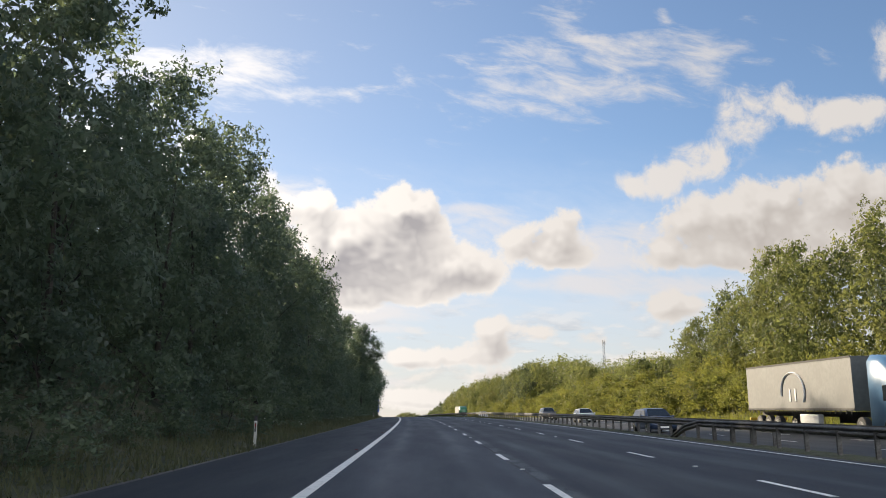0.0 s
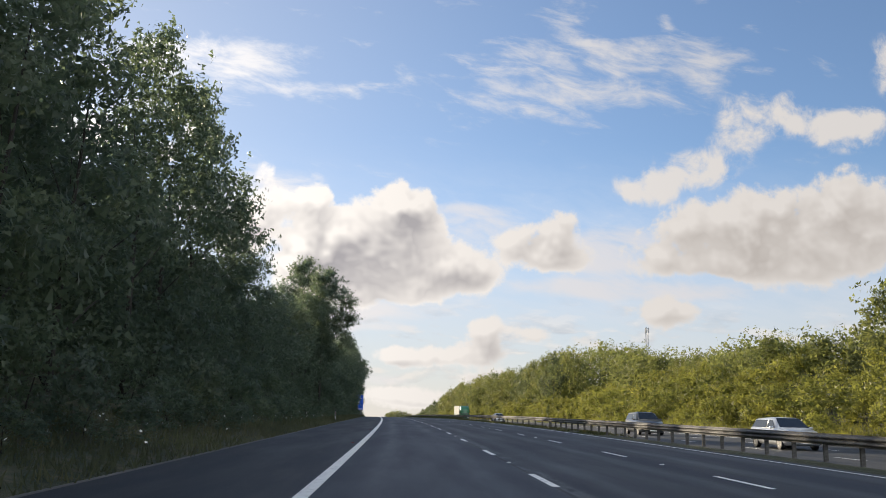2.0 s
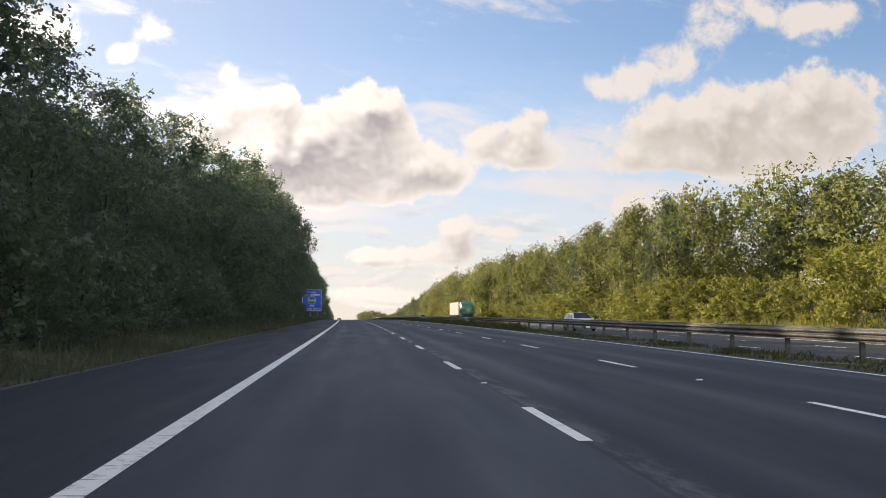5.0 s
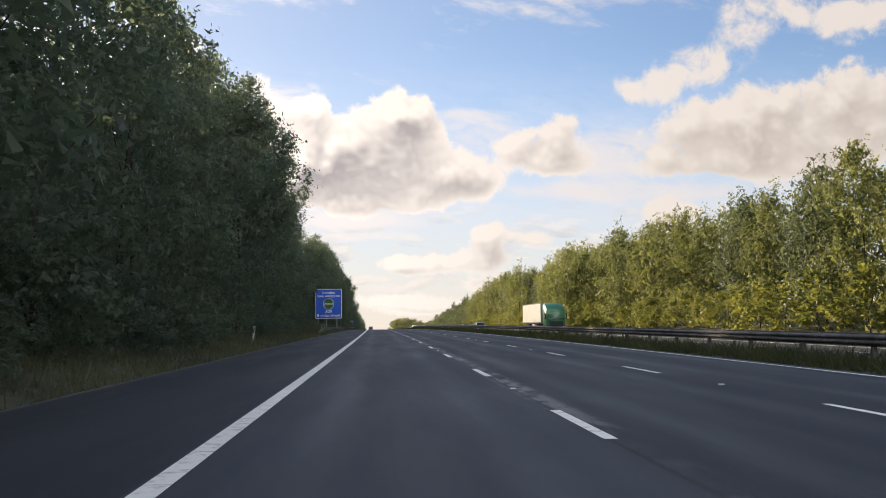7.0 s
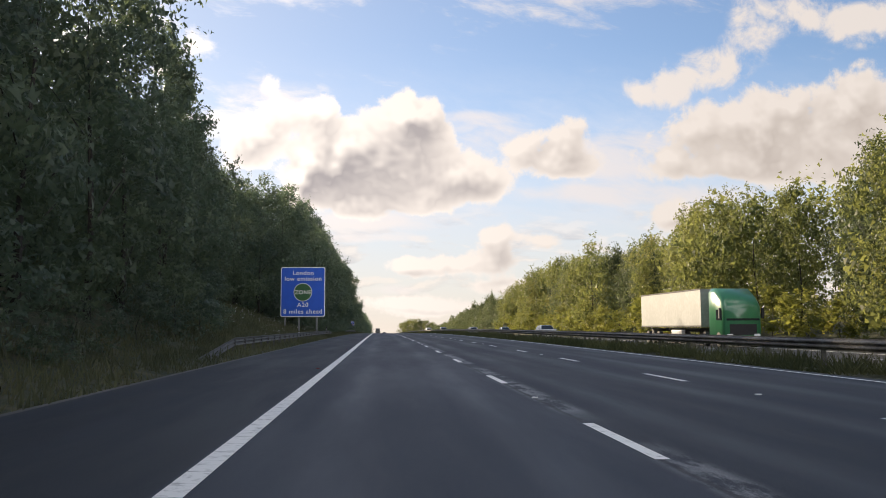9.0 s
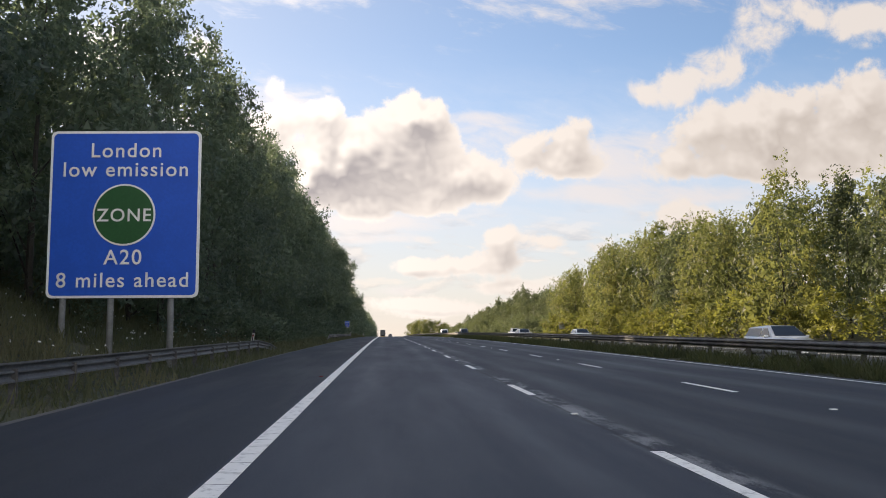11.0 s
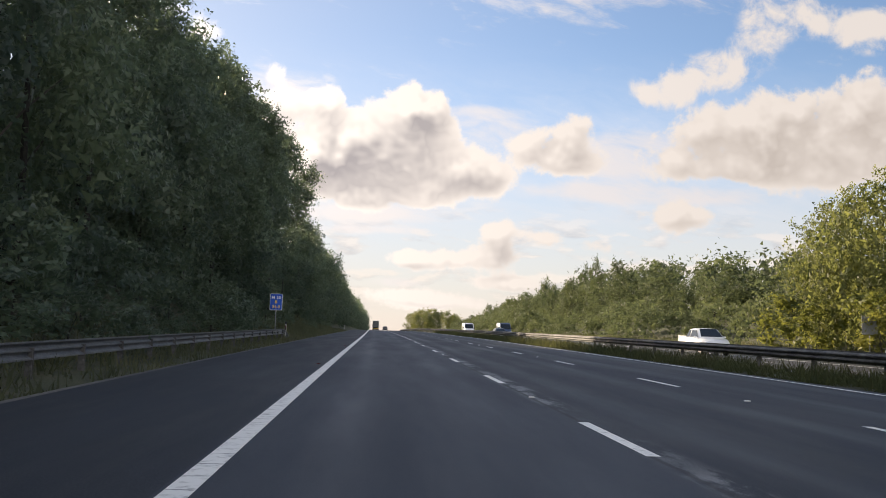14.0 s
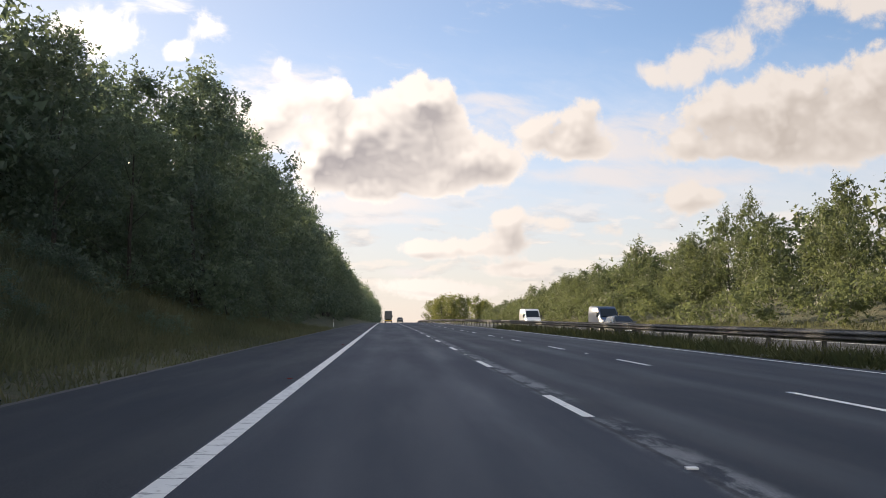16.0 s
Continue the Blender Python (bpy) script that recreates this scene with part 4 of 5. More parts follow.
# ---- marker posts ----
def marker_post():
    root = tagged(empty("marker_post", Matrix()), "slim white roadside marker post with a dark top", "marker post", "marker posts")
    bm = bmesh.new()
    box(bm, (0.10, 0.035, 0.84), (0, 0, 0.42), 0.008)
    part("post", bm, WHITE_PAINT, root)
    bm = bmesh.new()
    box(bm, (0.102, 0.037, 0.16), (0, 0, 0.92), 0.008)
    part("cap", bm, BLACK_FILM, root, "dark top band")
    bm = bmesh.new()
    box(bm, (0.055, 0.006, 0.30), (0, -0.02, 0.63), 0.002)
    part("plate", bm, BLACK_FILM, root, "narrow dark plate")
    bm = bmesh.new()
    box(bm, (0.05, 0.006, 0.09), (0, -0.0245, 0.70), 0.002)
    part("reflector", bm, RED_GLASS, root, "red reflector")
    return root


model = marker_post()
for x, y, lean in ((-3.85, 28.3, 1), (-3.8, 123.5, 0), (-4.9, 226.0, 6), (-4.75, 331.5, 8), (-4.3, 432.6, 1), (-4.2, 533.0, 0)):
    copy_thing(model, Matrix.Translation(at(x, y, float(ground_up(x, y)) - 0.04)) @ pose(0, 0, 0, 0, lean, heading(y)))
drop(model)


# ---- signs ----
def rounded_plate(w, h, r, thick):
    """A plate with rounded corners, standing in x and z, its face towards minus y."""
    bm = bmesh.new()
    ring = []
    for cx, cz, a0 in ((w / 2 - r, h / 2 - r, 0), (-w / 2 + r, h / 2 - r, 90), (-w / 2 + r, -h / 2 + r, 180), (w / 2 - r, -h / 2 + r, 270)):
        for k in range(5):
            a = radians(a0 + k * 22.5)
            ring.append(bm.verts.new((cx + r * math.cos(a), -thick / 2, cz + r * math.sin(a))))
    face = bm.faces.new(ring)
    made = bmesh.ops.extrude_face_region(bm, geom=[face])["geom"]
    bmesh.ops.translate(bm, vec=(0, thick, 0), verts=[g for g in made if isinstance(g, bmesh.types.BMVert)])
    bmesh.ops.recalc_face_normals(bm, faces=bm.faces)
    return bm


def disc(r, thick, sides=48):
    bm = bmesh.new()
    bmesh.ops.create_cone(bm, cap_ends=True, segments=sides, radius1=r, radius2=r, depth=thick, matrix=pose(0, 0, 0, 90))
    return bm


def lettering(words, size, x, z, y, mat, parent, bold=0.012, gap=1.1):
    """Words with every character a part of its own."""

    def shape(body):
        curve = bpy.data.curves.new("letter", "FONT")
        curve.body, curve.size, curve.align_x, curve.align_y = body, size, "LEFT", "BOTTOM_BASELINE"
        curve.extrude, curve.offset, curve.space_character = 0.003, bold * size, gap
        ob = bpy.data.objects.new("letter", curve)
        scene.collection.objects.link(ob)
        me = bpy.data.meshes.new_from_object(ob)
        bpy.data.objects.remove(ob)
        return me

    def right_end(body):
        me = shape(body)
        end = max(v.co.x for v in me.vertices)
        bpy.data.meshes.remove(me)
        return end
    total, tall_mid = right_end(words), 0.36 * size
    for i, letter in enumerate(words):
        if letter == " ":
            continue
        me = shape(letter)
        shift = right_end(words[:i + 1]) - max(v.co.x for v in me.vertices) - total / 2
        me.transform(pose(x, y, z, 90) @ Matrix.Translation((shift, -tall_mid, 0)))
        me.materials.clear()
        me.materials.append(mat)
        made = new("letter", me)
        made.parent = parent
        tagged(made, "white letter" if mat is SIGN_WHITE else "yellow letter")


def zone_sign():
    y = 316.5
    root = tagged(empty("road_sign", Matrix.Translation(at(-5.9, y)) @ pose(0, 0, 0, 0, 0, heading(y) - 3)), "large blue low emission zone sign on three grey posts", "sign")
    z0 = 4.28
    p = part("rim", rounded_plate(4.10, 4.60, 0.16, 0.05), SIGN_WHITE, root, "white border")
    p.location = (0, 0, z0)
    p = part("panel", rounded_plate(3.96, 4.46, 0.13, 0.05), BLUE_SIGN, root, "blue reflective face")
    p.location = (0, -0.006, z0)
    p = part("ring", disc(0.85, 0.02), SIGN_WHITE, root, "white ring")
    p.location = (0, -0.035, z0 - 0.03)
    p = part("disc", disc(0.80, 0.02), GREEN_SIGN, root, "green disc")
    p.location = (0, -0.041, z0 - 0.03)
    for words, size, dz in (("London", 0.57, 1.77), ("low emission", 0.57, 1.24), ("ZONE", 0.50, -0.03), ("A20", 0.57, -1.18), ("8 miles ahead", 0.57, -1.80)):
        lettering(words, size, 0, z0 + dz, -0.056, SIGN_WHITE, root, 0.009, 1.14)
    for x in (-1.65, -0.35, 1.28):
        bm = bmesh.new()
        tube(bm, (x, 0.12, -1.2), (x, 0.12, z0 + 1.9), 0.085, 0.085, 14)
        part("post", bm, POLE_GREY, root, "grey steel post", True)
    for dz in (-1.5, 0.0, 1.5):
        bm = bmesh.new()
        box(bm, (3.6, 0.05, 0.08), (0, 0.05, z0 + dz))
        part("rail", bm, POLE_GREY, root)
    return root


def location_sign():
    y = 432.2
    x = -4.88
    root = tagged(empty("location_sign", Matrix.Translation(at(x, y)) @ pose(0, 0, 0, 0, 0, heading(y) - 2)), "small blue driver location sign on one grey post", "sign")
    p = part("rim", rounded_plate(0.74, 0.98, 0.05, 0.02), SIGN_WHITE, root, "white border")
    p.location = (0, 0, 2.23)
    p = part("panel", rounded_plate(0.69, 0.93, 0.04, 0.02), BLUE_SIGN, root, "blue reflective face")
    p.location = (0, -0.004, 2.23)
    for words, dz, mat in (("M 20", 0.27, SIGN_WHITE), ("B", 0.0, SIGN_YELLOW), ("34.0", -0.28, SIGN_YELLOW)):
        lettering(words, 0.25, 0, 2.23 + dz, -0.018, mat, root, 0.02)
    bm = bmesh.new()
    tube(bm, (0, 0.04, -0.3), (0, 0.04, 2.6), 0.03, 0.03, 10)
    part("post", bm, POLE_GREY, root, "thin grey post", True)


zone_sign()
location_sign()
# the back of a small sign on the opposite verge
root = tagged(empty("road_sign", Matrix.Translation(at(29.6, 430.0))), "grey back of a small sign on the opposite verge", "sign")
p = part("panel", rounded_plate(0.9, 1.1, 0.05, 0.02), POLE_GREY, root)
p.location = (0, 0, 1.75)
bm = bmesh.new()
tube(bm, (0, 0.03, -0.3), (0, 0.03, 2.2), 0.035, 0.035, 10)
part("post", bm, POLE_GREY, root, "", True)


# ---- mast behind the bank ----
def mast():
    base = at(60.0, 242.0, float(ground_up(60.0, 242.0)))
    root = tagged(empty("radio_mast", Matrix.Translation(base)), "slim dark lattice radio mast behind the trees", "mast")
    h = 20.9 - float(ground_up(60.0, 242.0))
    bm = bmesh.new()
    for sx, sy in ((-1, -1), (1, -1), (1, 1), (-1, 1)):
        tube(bm, (sx * 0.35, sy * 0.35, -0.5), (sx * 0.22, sy * 0.22, h), 0.05, 0.04, 6)
    part("legs", bm, POLE_GREY, root)
    bm = bmesh.new()
    for k in range(int(h / 0.8)):
        z, s = k * 0.8, 1 if k % 2 else -1
        for y in (-0.28, 0.28):
            tube(bm, (-0.3 * s, y, z), (0.3 * s, y, z + 0.8), 0.02, 0.02, 4)
    part("bracing", bm, POLE_GREY, root)
    for k in range(3):
        bm = bmesh.new()
        box(bm, (0.22, 0.12, 1.3), (0.42 * math.cos(k * 2.1), 0.42 * math.sin(k * 2.1), h - 0.5), 0.03)
        part("antenna", bm, POLE_GREY, root)


mast()


# ---- vehicles ----
GLASS = plain("dark_window_glass", (0.02, 0.025, 0.03), 0.08, 0.0, 0.05, 1.0)
CHROME = plain("bright_metal", (0.6, 0.6, 0.6), 0.25, 0.9, 0.1, 3.0)
LAMP_CLEAR = plain("clear_lamp_glass", (0.75, 0.76, 0.78), 0.15, 0.0, 0.05, 3.0)


def car_paint(name, colour, metal=0.0):
    m = plain(name, colour, 0.28, metal, 0.06, 2.0)
    m.node_tree.nodes["Principled BSDF"].inputs["Coat Weight"].default_value = 0.6
    return m


SILVER = car_paint("silver_paint", (0.50, 0.52, 0.55), 0.3)
WHITE_CAR = car_paint("white_car_paint", (0.72, 0.73, 0.75))
DARK_BLUE = car_paint("dark_blue_paint", (0.03, 0.05, 0.10))
DARK_GREY = car_paint("dark_grey_paint", (0.05, 0.055, 0.06))
GREEN_CAB = car_paint("green_cab_paint", (0.03, 0.16, 0.07))
BLUE_CAB = car_paint("blue_cab_paint", (0.10, 0.20, 0.33))
GREY_CURTAIN = plain("grey_trailer_curtain", (0.085, 0.09, 0.092), 0.6, 0.0, 0.12, 0.5)
WHITE_CURTAIN = plain("white_trailer_curtain", (0.20, 0.215, 0.21), 0.5, 0.0, 0.1, 0.5)
DIRTY = plain("dirty_chassis", (0.06, 0.055, 0.05), 0.8, 0.0, 0.3, 4.0)


def loft(bm, sections):
    """A closed skin over sections (y, [(x, z), ...]) with as many points each."""
    rings = [[bm.verts.new((x, y, z)) for x, z in pts] for y, pts in sections]
    k = len(rings[0])
    for a, b in zip(rings, rings[1:]):
        for i in range(k):
            j = (i + 1) % k
            bm.faces.new((a[i], a[j], b[j], b[i]))
    bm.faces.new(rings[0])
    bm.faces.new(rings[-1][::-1])
    bmesh.ops.recalc_face_normals(bm, faces=bm.faces)


def hull(w, low, waist, shoulder):
    """Half-rounded body section, w wide, from low to shoulder."""
    h = w / 2
    return [(-h * 0.9, low), (h * 0.9, low), (h, low + 0.18), (h, waist), (h * 0.93, shoulder), (-h * 0.93, shoulder), (-h, waist), (-h, low + 0.18)]


def wheel(parent, x, y, r, wide):
    bm = bmesh.new()
    bmesh.ops.create_cone(bm, cap_ends=True, segments=22, radius1=r, radius2=r, depth=wide, matrix=pose(x, y, r, 0, 90))
    bmesh.ops.bevel(bm, geom=[e for e in bm.edges if abs((e.verts[0].co - e.verts[1].co).x) < 1e-4], offset=0.03, segments=2, affect="EDGES")
    tyre = part("wheel", bm, BLACK, parent, "black tyre")
    bm = bmesh.new()
    bmesh.ops.create_cone(bm, cap_ends=True, segments=18, radius1=r * 0.62, radius2=r * 0.62, depth=wide + 0.012, matrix=pose(x, y, r, 0, 90))
    part("rim", bm, CHROME, tyre, "silver wheel rim")


def car(paint_mat, label, length=4.3, width=1.8, height=1.48, estate=0.3, bed=0.0):
    """A car whose nose points to minus y."""
    root = tagged(empty("car", Matrix()), label, "car", "traffic on the opposite carriageway")
    L, s = length, height / 1.48
    bm = bmesh.new()
    loft(bm, [(-L / 2, hull(width * 0.80, 0.32, 0.50, 0.62 * s)), (-L / 2 + 0.15, hull(width * 0.92, 0.24, 0.56, 0.74 * s)), (-L / 2 + 0.6, hull(width, 0.20, 0.62, 0.86 * s)), (-L / 2 + 1.15, hull(width, 0.20, 0.68, 0.96 * s)), (L * 0.1, hull(width, 0.20, 0.70, 0.98 * s)), (L / 2 - 0.5, hull(width, 0.22, 0.74, 1.0 * s)), (L / 2 - 0.08, hull(width * 0.94, 0.28, 0.72, 0.98 * s)), (L / 2, hull(width * 0.86, 0.34, 0.66, 0.88 * s))])
    part("body", bm, paint_mat, root, "", True)
    bm = bmesh.new()
    top_w, low_w, z0, z1 = width * 0.72, width * 0.91, 0.95 * s, height

    def ring(y, wl, zl, wh, zh):
        return y, [(-wl / 2, zl), (wl / 2, zl), (wh / 2, zh - 0.05), (wh / 2 - 0.12, zh), (-wh / 2 + 0.12, zh), (-wh / 2, zh - 0.05)]

    def pane(name, corners, label):
        """A thin sheet of dark glass on the cabin, set just proud of it."""
        bm = bmesh.new()
        pts = [Vector(c) for c in corners]
        out = (pts[1] - pts[0]).cross(pts[3] - pts[0]).normalized()
        mid = sum(pts, Vector()) / len(pts)
        if out.dot(mid - Vector((0, 0.1, 0.9))) < 0:
            out = -out
        front = [bm.verts.new(p + out * 0.016) for p in pts]
        back = [bm.verts.new(p - out * 0.006) for p in pts]
        bm.faces.new(front)
        bm.faces.new(back[::-1])
        for i in range(4):
            j = (i + 1) % 4
            bm.faces.new((front[i], back[i], back[j], front[j]))
        bmesh.ops.recalc_face_normals(bm, faces=bm.faces)
        part(name, bm, GLASS, root, label)

    nose, tail = -L / 2 + 1.0, L / 2 - 0.12 + estate * 0.1 - bed
    f_roof, r_roof = nose + 0.85, tail - 0.62 + estate
    loft(bm, [ring(nose, low_w, z0 - 0.06, low_w * 0.97, z0 + 0.03), ring(f_roof, low_w, z0, top_w, z1 - 0.03), ring(L * 0.02, low_w, z0, top_w, z1 + 0.01), ring(r_roof, low_w, z0, top_w * 0.98, z1 - 0.05), ring(tail, low_w * 0.94, z0 - 0.05, low_w * 0.90, z0 + 0.06)])
    part("cabin", bm, paint_mat, root, "", True)
    pane("windscreen", [(-low_w * 0.43, nose + 0.08, z0 + 0.08), (low_w * 0.43, nose + 0.08, z0 + 0.08), (top_w * 0.42, f_roof - 0.02, z1 - 0.04), (-top_w * 0.42, f_roof - 0.02, z1 - 0.04)], "dark sloping windscreen")
    pane("rear_window", [(-low_w * 0.38, tail - 0.06, z0 + 0.10), (low_w * 0.38, tail - 0.06, z0 + 0.10), (top_w * 0.40, r_roof + 0.05, z1 - 0.07), (-top_w * 0.40, r_roof + 0.05, z1 - 0.07)], "dark rear window")
    for x in (-1, 1):
        lo, hi, za, zb = x * (low_w / 2 - 0.012), x * (top_w / 2 + 0.018), z0 + 0.05, z1 - 0.13
        pane("side_window", [(lo, nose + 0.42, za), (lo, L * 0.03, za), (hi, L * 0.03, zb), (hi, f_roof + 0.06, zb)], "dark side window")
        pane("side_window", [(lo, L * 0.06, za), (lo, r_roof + 0.12, za), (hi, r_roof - 0.12, zb), (hi, L * 0.06, zb)], "dark side window")
    for x in (-1, 1):
        bm = bmesh.new()
        box(bm, (0.22, 0.06, 0.22), (x * width * 0.37, L / 2 - 0.06, 0.80 * s), 0.03)
        part("tail_light", bm, RED_GLASS, root, "red tail light")
        bm = bmesh.new()
        box(bm, (0.34, 0.10, 0.16), (x * width * 0.33, -L / 2 + 0.13, 0.66 * s), 0.04)
        part("headlight", bm, LAMP_CLEAR, root, "clear headlight")
        bm = bmesh.new()
        box(bm, (0.18, 0.12, 0.13), (x * (width / 2 + 0.07), -L / 2 + 1.45, 1.0 * s), 0.04)
        part("mirror", bm, paint_mat, root)
        for y in (-L / 2 + 0.82, L / 2 - 0.8):
            wheel(root, x * (width / 2 - 0.10), y, 0.32, 0.21)
    bm = bmesh.new()
    box(bm, (width * 0.5, 0.06, 0.16), (0, -L / 2 + 0.02, 0.46), 0.03)
    part("grille", bm, BLACK, root, "black grille")
    bm = bmesh.new()
    box(bm, (0.52, 0.02, 0.11), (0, -L / 2 - 0.012, 0.36))
    part("number_plate", bm, SIGN_WHITE, root, "blank pale plate")
    return root


def van(paint_mat, label):
    root = tagged(empty("van", Matrix()), label, "van", "traffic on the opposite carriageway")
    bm = bmesh.new()

    def sec(y, w, low, top_z, round_top=0.12):
        h = w / 2
        return y, [(-h * 0.95, low), (h * 0.95, low), (h, low + 0.2), (h, top_z - 0.7), (h * 0.92, top_z - round_top), (h * 0.8, top_z), (-h * 0.8, top_z), (-h * 0.92, top_z - round_top), (-h, top_z - 0.7), (-h, low + 0.2)]
    loft(bm, [sec(-2.75, 1.7, 0.35, 1.05), sec(-2.6, 1.9, 0.28, 1.18), sec(-1.95, 2.02, 0.26, 1.36), sec(-1.15, 2.04, 0.26, 2.2), sec(-0.8, 2.05, 0.26, 2.42), sec(2.6, 2.05, 0.28, 2.48), sec(2.75, 1.98, 0.32, 2.42)])
    part("body", bm, paint_mat, root, "", True)
    bm = bmesh.new()
    pts = [(-0.84, -1.98, 1.42), (0.84, -1.98, 1.42), (0.78, -1.16, 2.2), (-0.78, -1.16, 2.2)]
    vs = [bm.verts.new((x, y - 0.03, z + 0.02)) for x, y, z in pts]
    f = bm.faces.new(vs)
    ext = bmesh.ops.extrude_face_region(bm, geom=[f])["geom"]
    bmesh.ops.translate(bm, vec=(0, 0.05, -0.05), verts=[g for g in ext if isinstance(g, bmesh.types.BMVert)])
    part("windscreen", bm, GLASS, root, "dark windscreen")
    for x in (-1, 1):
        bm = bmesh.new()
        box(bm, (0.03, 0.85, 0.5), (x * 1.005, -1.0, 1.62), 0.012)
        part("side_window", bm, GLASS, root, "dark side window")
        bm = bmesh.new()
        box(bm, (0.36, 0.16, 0.24), (x * 0.72, -2.62, 0.98), 0.05)
        part("headlight", bm, LAMP_CLEAR, root, "clear headlight")
        bm = bmesh.new()
        box(bm, (0.2, 0.12, 0.3), (x * 1.14, -1.55, 1.5), 0.04)
        part("mirror", bm, BLACK, root, "black mirror")
        for y in (-1.85, 1.75):
            wheel(root, x * 0.9, y, 0.36, 0.23)
    bm = bmesh.new()
    box(bm, (1.1, 0.06, 0.22), (0, -2.74, 0.78), 0.03)
    part("grille", bm, BLACK, root, "black grille")
    return root


def pickup(paint_mat, label):
    root = car(paint_mat, label, 5.2, 1.9, 1.78, 0.45, 1.6)
    root.name = "pickup_truck"
    tagged(root, label, "pickup truck")
    bm = bmesh.new()
    box(bm, (1.5, 1.4, 0.05), (0, 1.72, 1.19), 0.015)
    part("load_cover", bm, BLACK, root, "black load bed cover")
    for x in (-1, 1):
        bm = bmesh.new()
        box(bm, (0.07, 1.5, 0.08), (x * 0.84, 1.72, 1.21), 0.02)
        part("bed_rail", bm, paint_mat, root)
    return root


def lorry(cab_mat, skin, label, seed):
    """An articulated lorry whose cab points to minus y."""
    root = tagged(empty("lorry", Matrix()), label, "lorry", "traffic on the motorway")
    bm = bmesh.new()
    box(bm, (2.5, 13.4, 2.65), (0, 6.9, 2.62), 0.03)
    trailer = part("trailer", bm, skin, root, "curtain-sided trailer")
    bm = bmesh.new()
    for x in (-1.26, 1.26):
        for k in range(24):
            box(bm, (0.02, 0.05, 0.26), (x, 0.5 + k * 0.56, 1.26))
        box(bm, (0.03, 13.4, 0.10), (x, 6.9, 3.92))
        box(bm, (0.03, 13.4, 0.08), (x, 6.9, 1.38))
    part("curtain_straps", bm, DIRTY, trailer, "row of dark curtain straps")
    bm = bmesh.new()
    box(bm, (1.0, 13.0, 0.25), (0, 6.8, 1.1))
    part("chassis", bm, DIRTY, root, "dirty chassis")
    for x in (-1.1, 1.1):
        bm = bmesh.new()
        box(bm, (0.3, 2.2, 0.5), (x, 5.2, 0.85), 0.05)
        part("side_locker", bm, WHITE_PAINT if x < 0 else DIRTY, root)
        for y in (9.3, 10.6, 11.9, -0.3, -2.8):
            wheel(root, x, y, 0.5, 0.32)
    for x in (-0.62, 0.62):
        bm = bmesh.new()
        box(bm, (1.2, 0.04, 2.55), (x, 13.63, 2.62), 0.01)
        part("rear_door", bm, skin, root, "trailer rear door")
    bm = bmesh.new()
    box(bm, (2.4, 0.1, 0.18), (0, 13.6, 0.75), 0.02)
    part("bumper", bm, SIGN_YELLOW, root, "striped rear bumper")
    bm = bmesh.new()

    def sec(y, w, low, high):
        h = w / 2
        return y, [(-h, low), (h, low), (h, high - 0.3), (h * 0.85, high), (-h * 0.85, high), (-h, high - 0.3)]
    loft(bm, [sec(-3.75, 2.3, 0.5, 2.6), sec(-3.6, 2.45, 0.35, 2.9), sec(-3.2, 2.5, 0.35, 3.3), sec(-2.2, 2.5, 0.5, 3.85), sec(-1.3, 2.5, 0.5, 3.9), sec(-1.2, 2.45, 0.5, 3.85)])
    cab = part("cab", bm, cab_mat, root, "", True)
    bm = bmesh.new()
    box(bm, (2.2, 0.06, 0.85), (0, -3.68, 2.15), 0.02, Matrix.Rotation(radians(-8), 4, "X"))
    part("windscreen", bm, GLASS, cab, "dark windscreen")
    bm = bmesh.new()
    box(bm, (1.8, 0.06, 0.7), (0, -3.74, 1.15), 0.03)
    part("grille", bm, BLACK, cab, "black grille")
    for x in (-1, 1):
        bm = bmesh.new()
        box(bm, (0.04, 0.9, 0.7), (x * 1.25, -2.9, 2.1), 0.015)
        part("side_window", bm, GLASS, cab, "dark side window")
        bm = bmesh.new()
        box(bm, (0.16, 0.2, 0.7), (x * 1.42, -3.5, 2.2), 0.05)
        part("mirror", bm, BLACK, cab, "black mirror")
        bm = bmesh.new()
        box(bm, (0.4, 0.08, 0.25), (x * 0.9, -3.76, 0.75), 0.03)
        part("headlight", bm, LAMP_CLEAR, cab, "clear headlight")
    return root


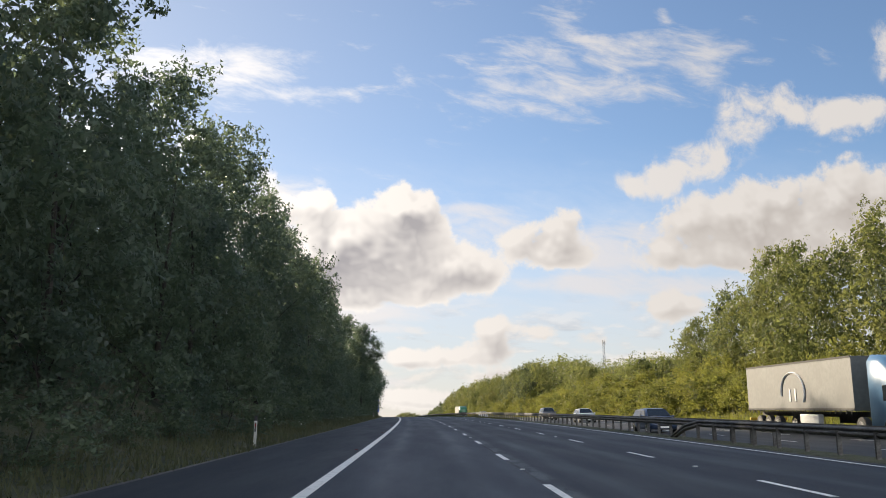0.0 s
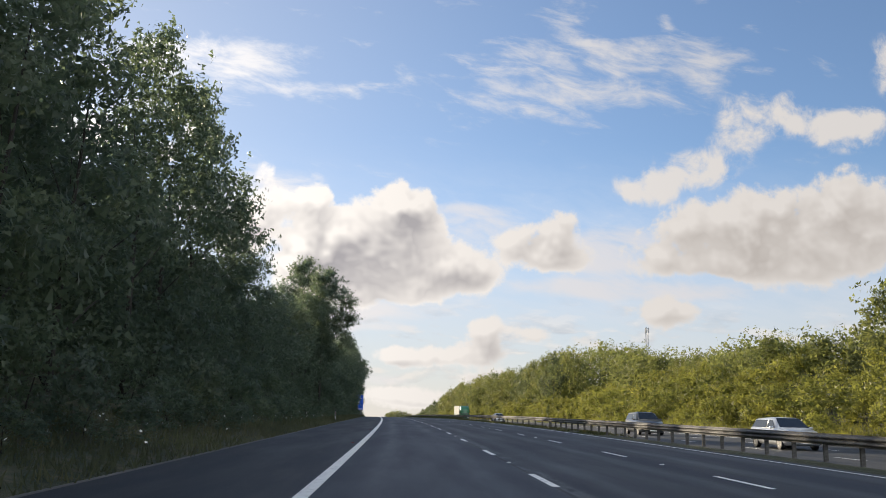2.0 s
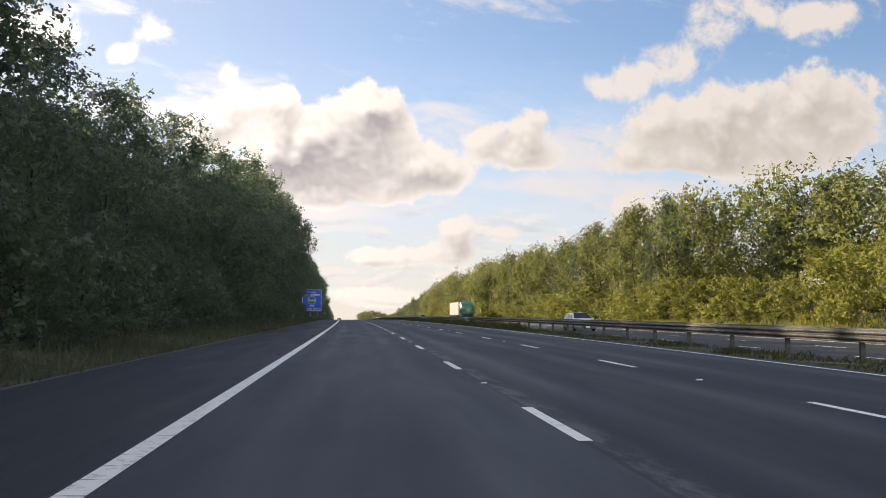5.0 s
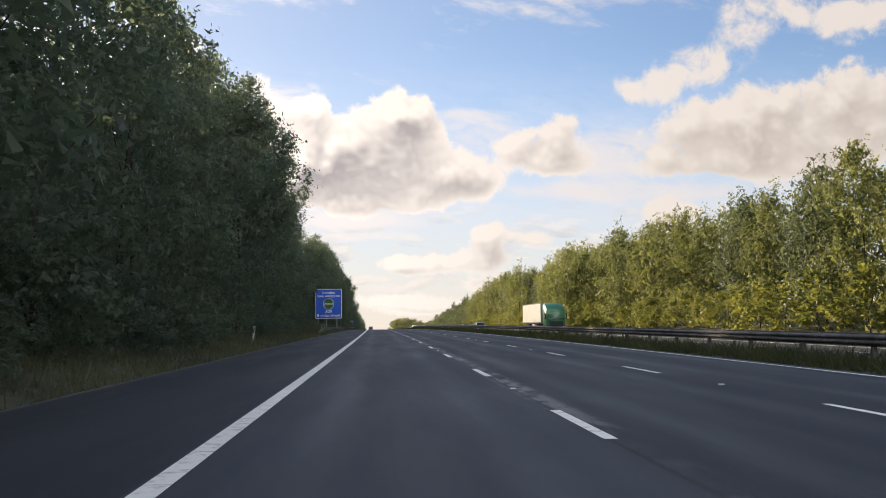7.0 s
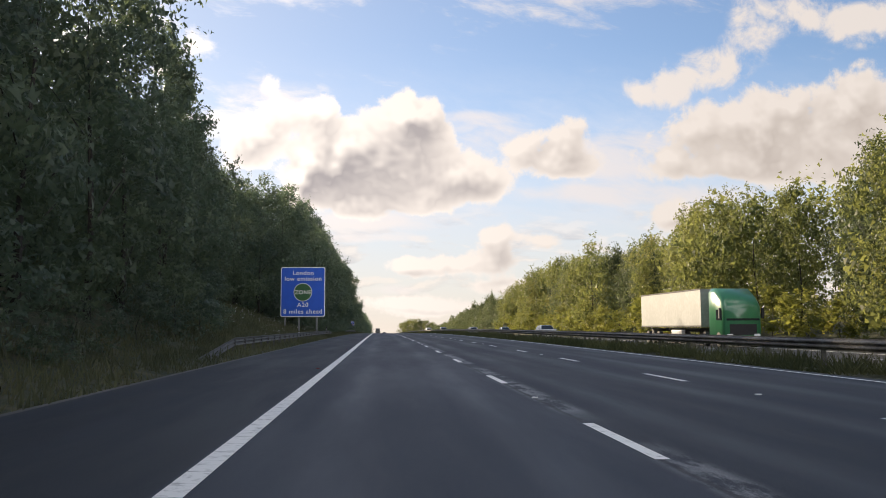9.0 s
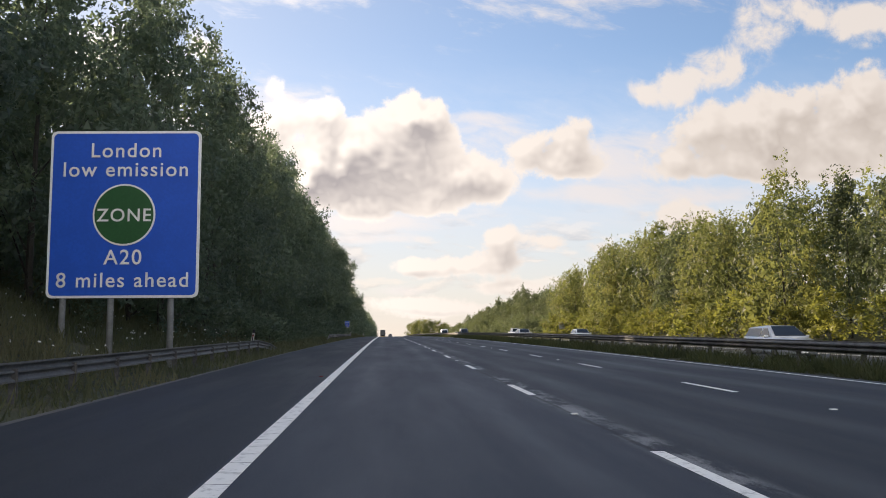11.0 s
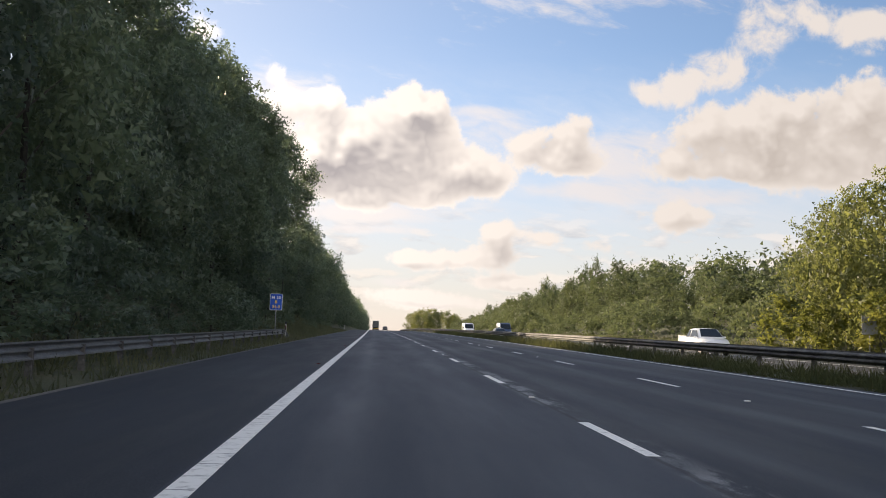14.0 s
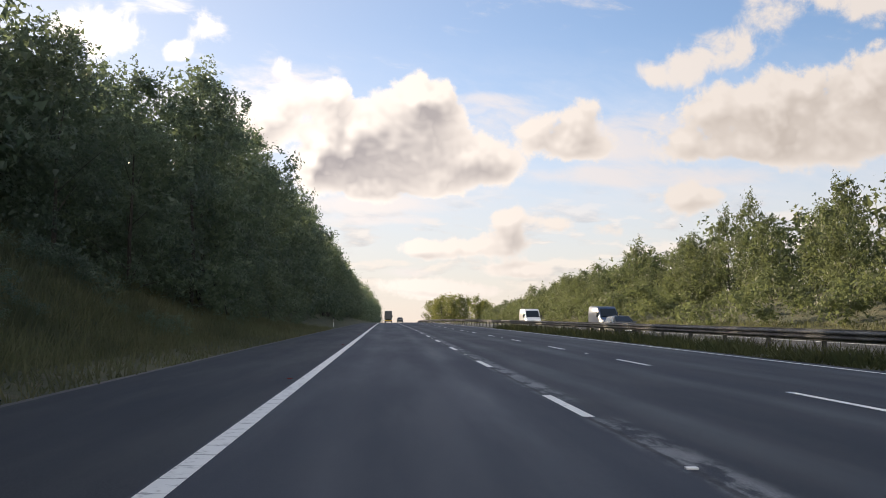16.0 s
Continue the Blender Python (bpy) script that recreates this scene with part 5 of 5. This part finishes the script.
def park(model_ob, x, y, turned=0):
    model_ob.matrix_basis = Matrix.Translation(at(x, y, FAR_DROP if x > 14 else 0.0)) @ pose(0, 0, 0, math.degrees(math.atan(float(road_z(y + 2) - road_z(y - 2)) / 4)), 0, heading(y)) @ pose(0, 0, 0, 0, 0, turned)


first_lorry = lorry(BLUE_CAB, GREY_CURTAIN, "articulated lorry with a grey curtain-sided trailer", 1)
park(first_lorry, 23.9, 40.6)
# a pale ring with bars on the curtain, its lettering not told apart
bm = bmesh.new()
for k in range(22):
    a = radians(-10 + k * 10)
    b = radians(-10 + (k + 1) * 10)
    tube(bm, (-1.29, 6.9 + 1.5 * math.cos(a), 2.3 + 1.1 * math.sin(a)), (-1.29, 6.9 + 1.5 * math.cos(b), 2.3 + 1.1 * math.sin(b)), 0.05, 0.05, 4)
box(bm, (0.02, 0.16, 0.7), (-1.275, 6.6, 2.15))
box(bm, (0.02, 0.16, 0.7), (-1.275, 7.3, 2.15))
part("emblem", bm, SIGN_WHITE, first_lorry, "pale ring emblem")
park(lorry(GREEN_CAB, WHITE_CURTAIN, "articulated lorry with a green cab and white trailer", 2), 24.6, 296.0)
park(lorry(DARK_GREY, GREY_CURTAIN, "distant articulated lorry seen from behind", 3), 1.85, 742.0, 180)
park(car(SILVER, "silver hatchback with clear headlights"), 20.0, 93.0)
park(car(DARK_BLUE, "dark blue saloon car beside the barrier", 4.6), 16.5, 54.0)
park(car(DARK_GREY, "dark grey people carrier with clear headlights", 4.6, 1.85, 1.68), 20.0, 116.5)
park(car(SILVER, "silver hatchback with clear headlights"), 20.0, 198.0)
park(car(SILVER, "silver hatchback with clear headlights", 4.4, 1.85, 1.55), 20.0, 334.0)
park(car(SILVER, "silver hatchback with clear headlights"), 23.9, 392.0)
park(car(SILVER, "silver estate car on the far carriageway", 4.6, 1.82, 1.56, 0.4), 20.0, 409.0)
park(pickup(WHITE_CAR, "white pickup truck with a covered bed"), 23.6, 439.5)
park(car(DARK_GREY, "dark grey hatchback on the far carriageway"), 20.0, 510.0)
park(van(DARK_BLUE, "dark blue panel van on the far carriageway"), 23.6, 529.0)
park(van(WHITE_CAR, "white panel van with a black grille"), 20.0, 552.0)
park(car(DARK_GREY, "dark grey hatchback seen from behind"), 5.4, 690.0, 180)
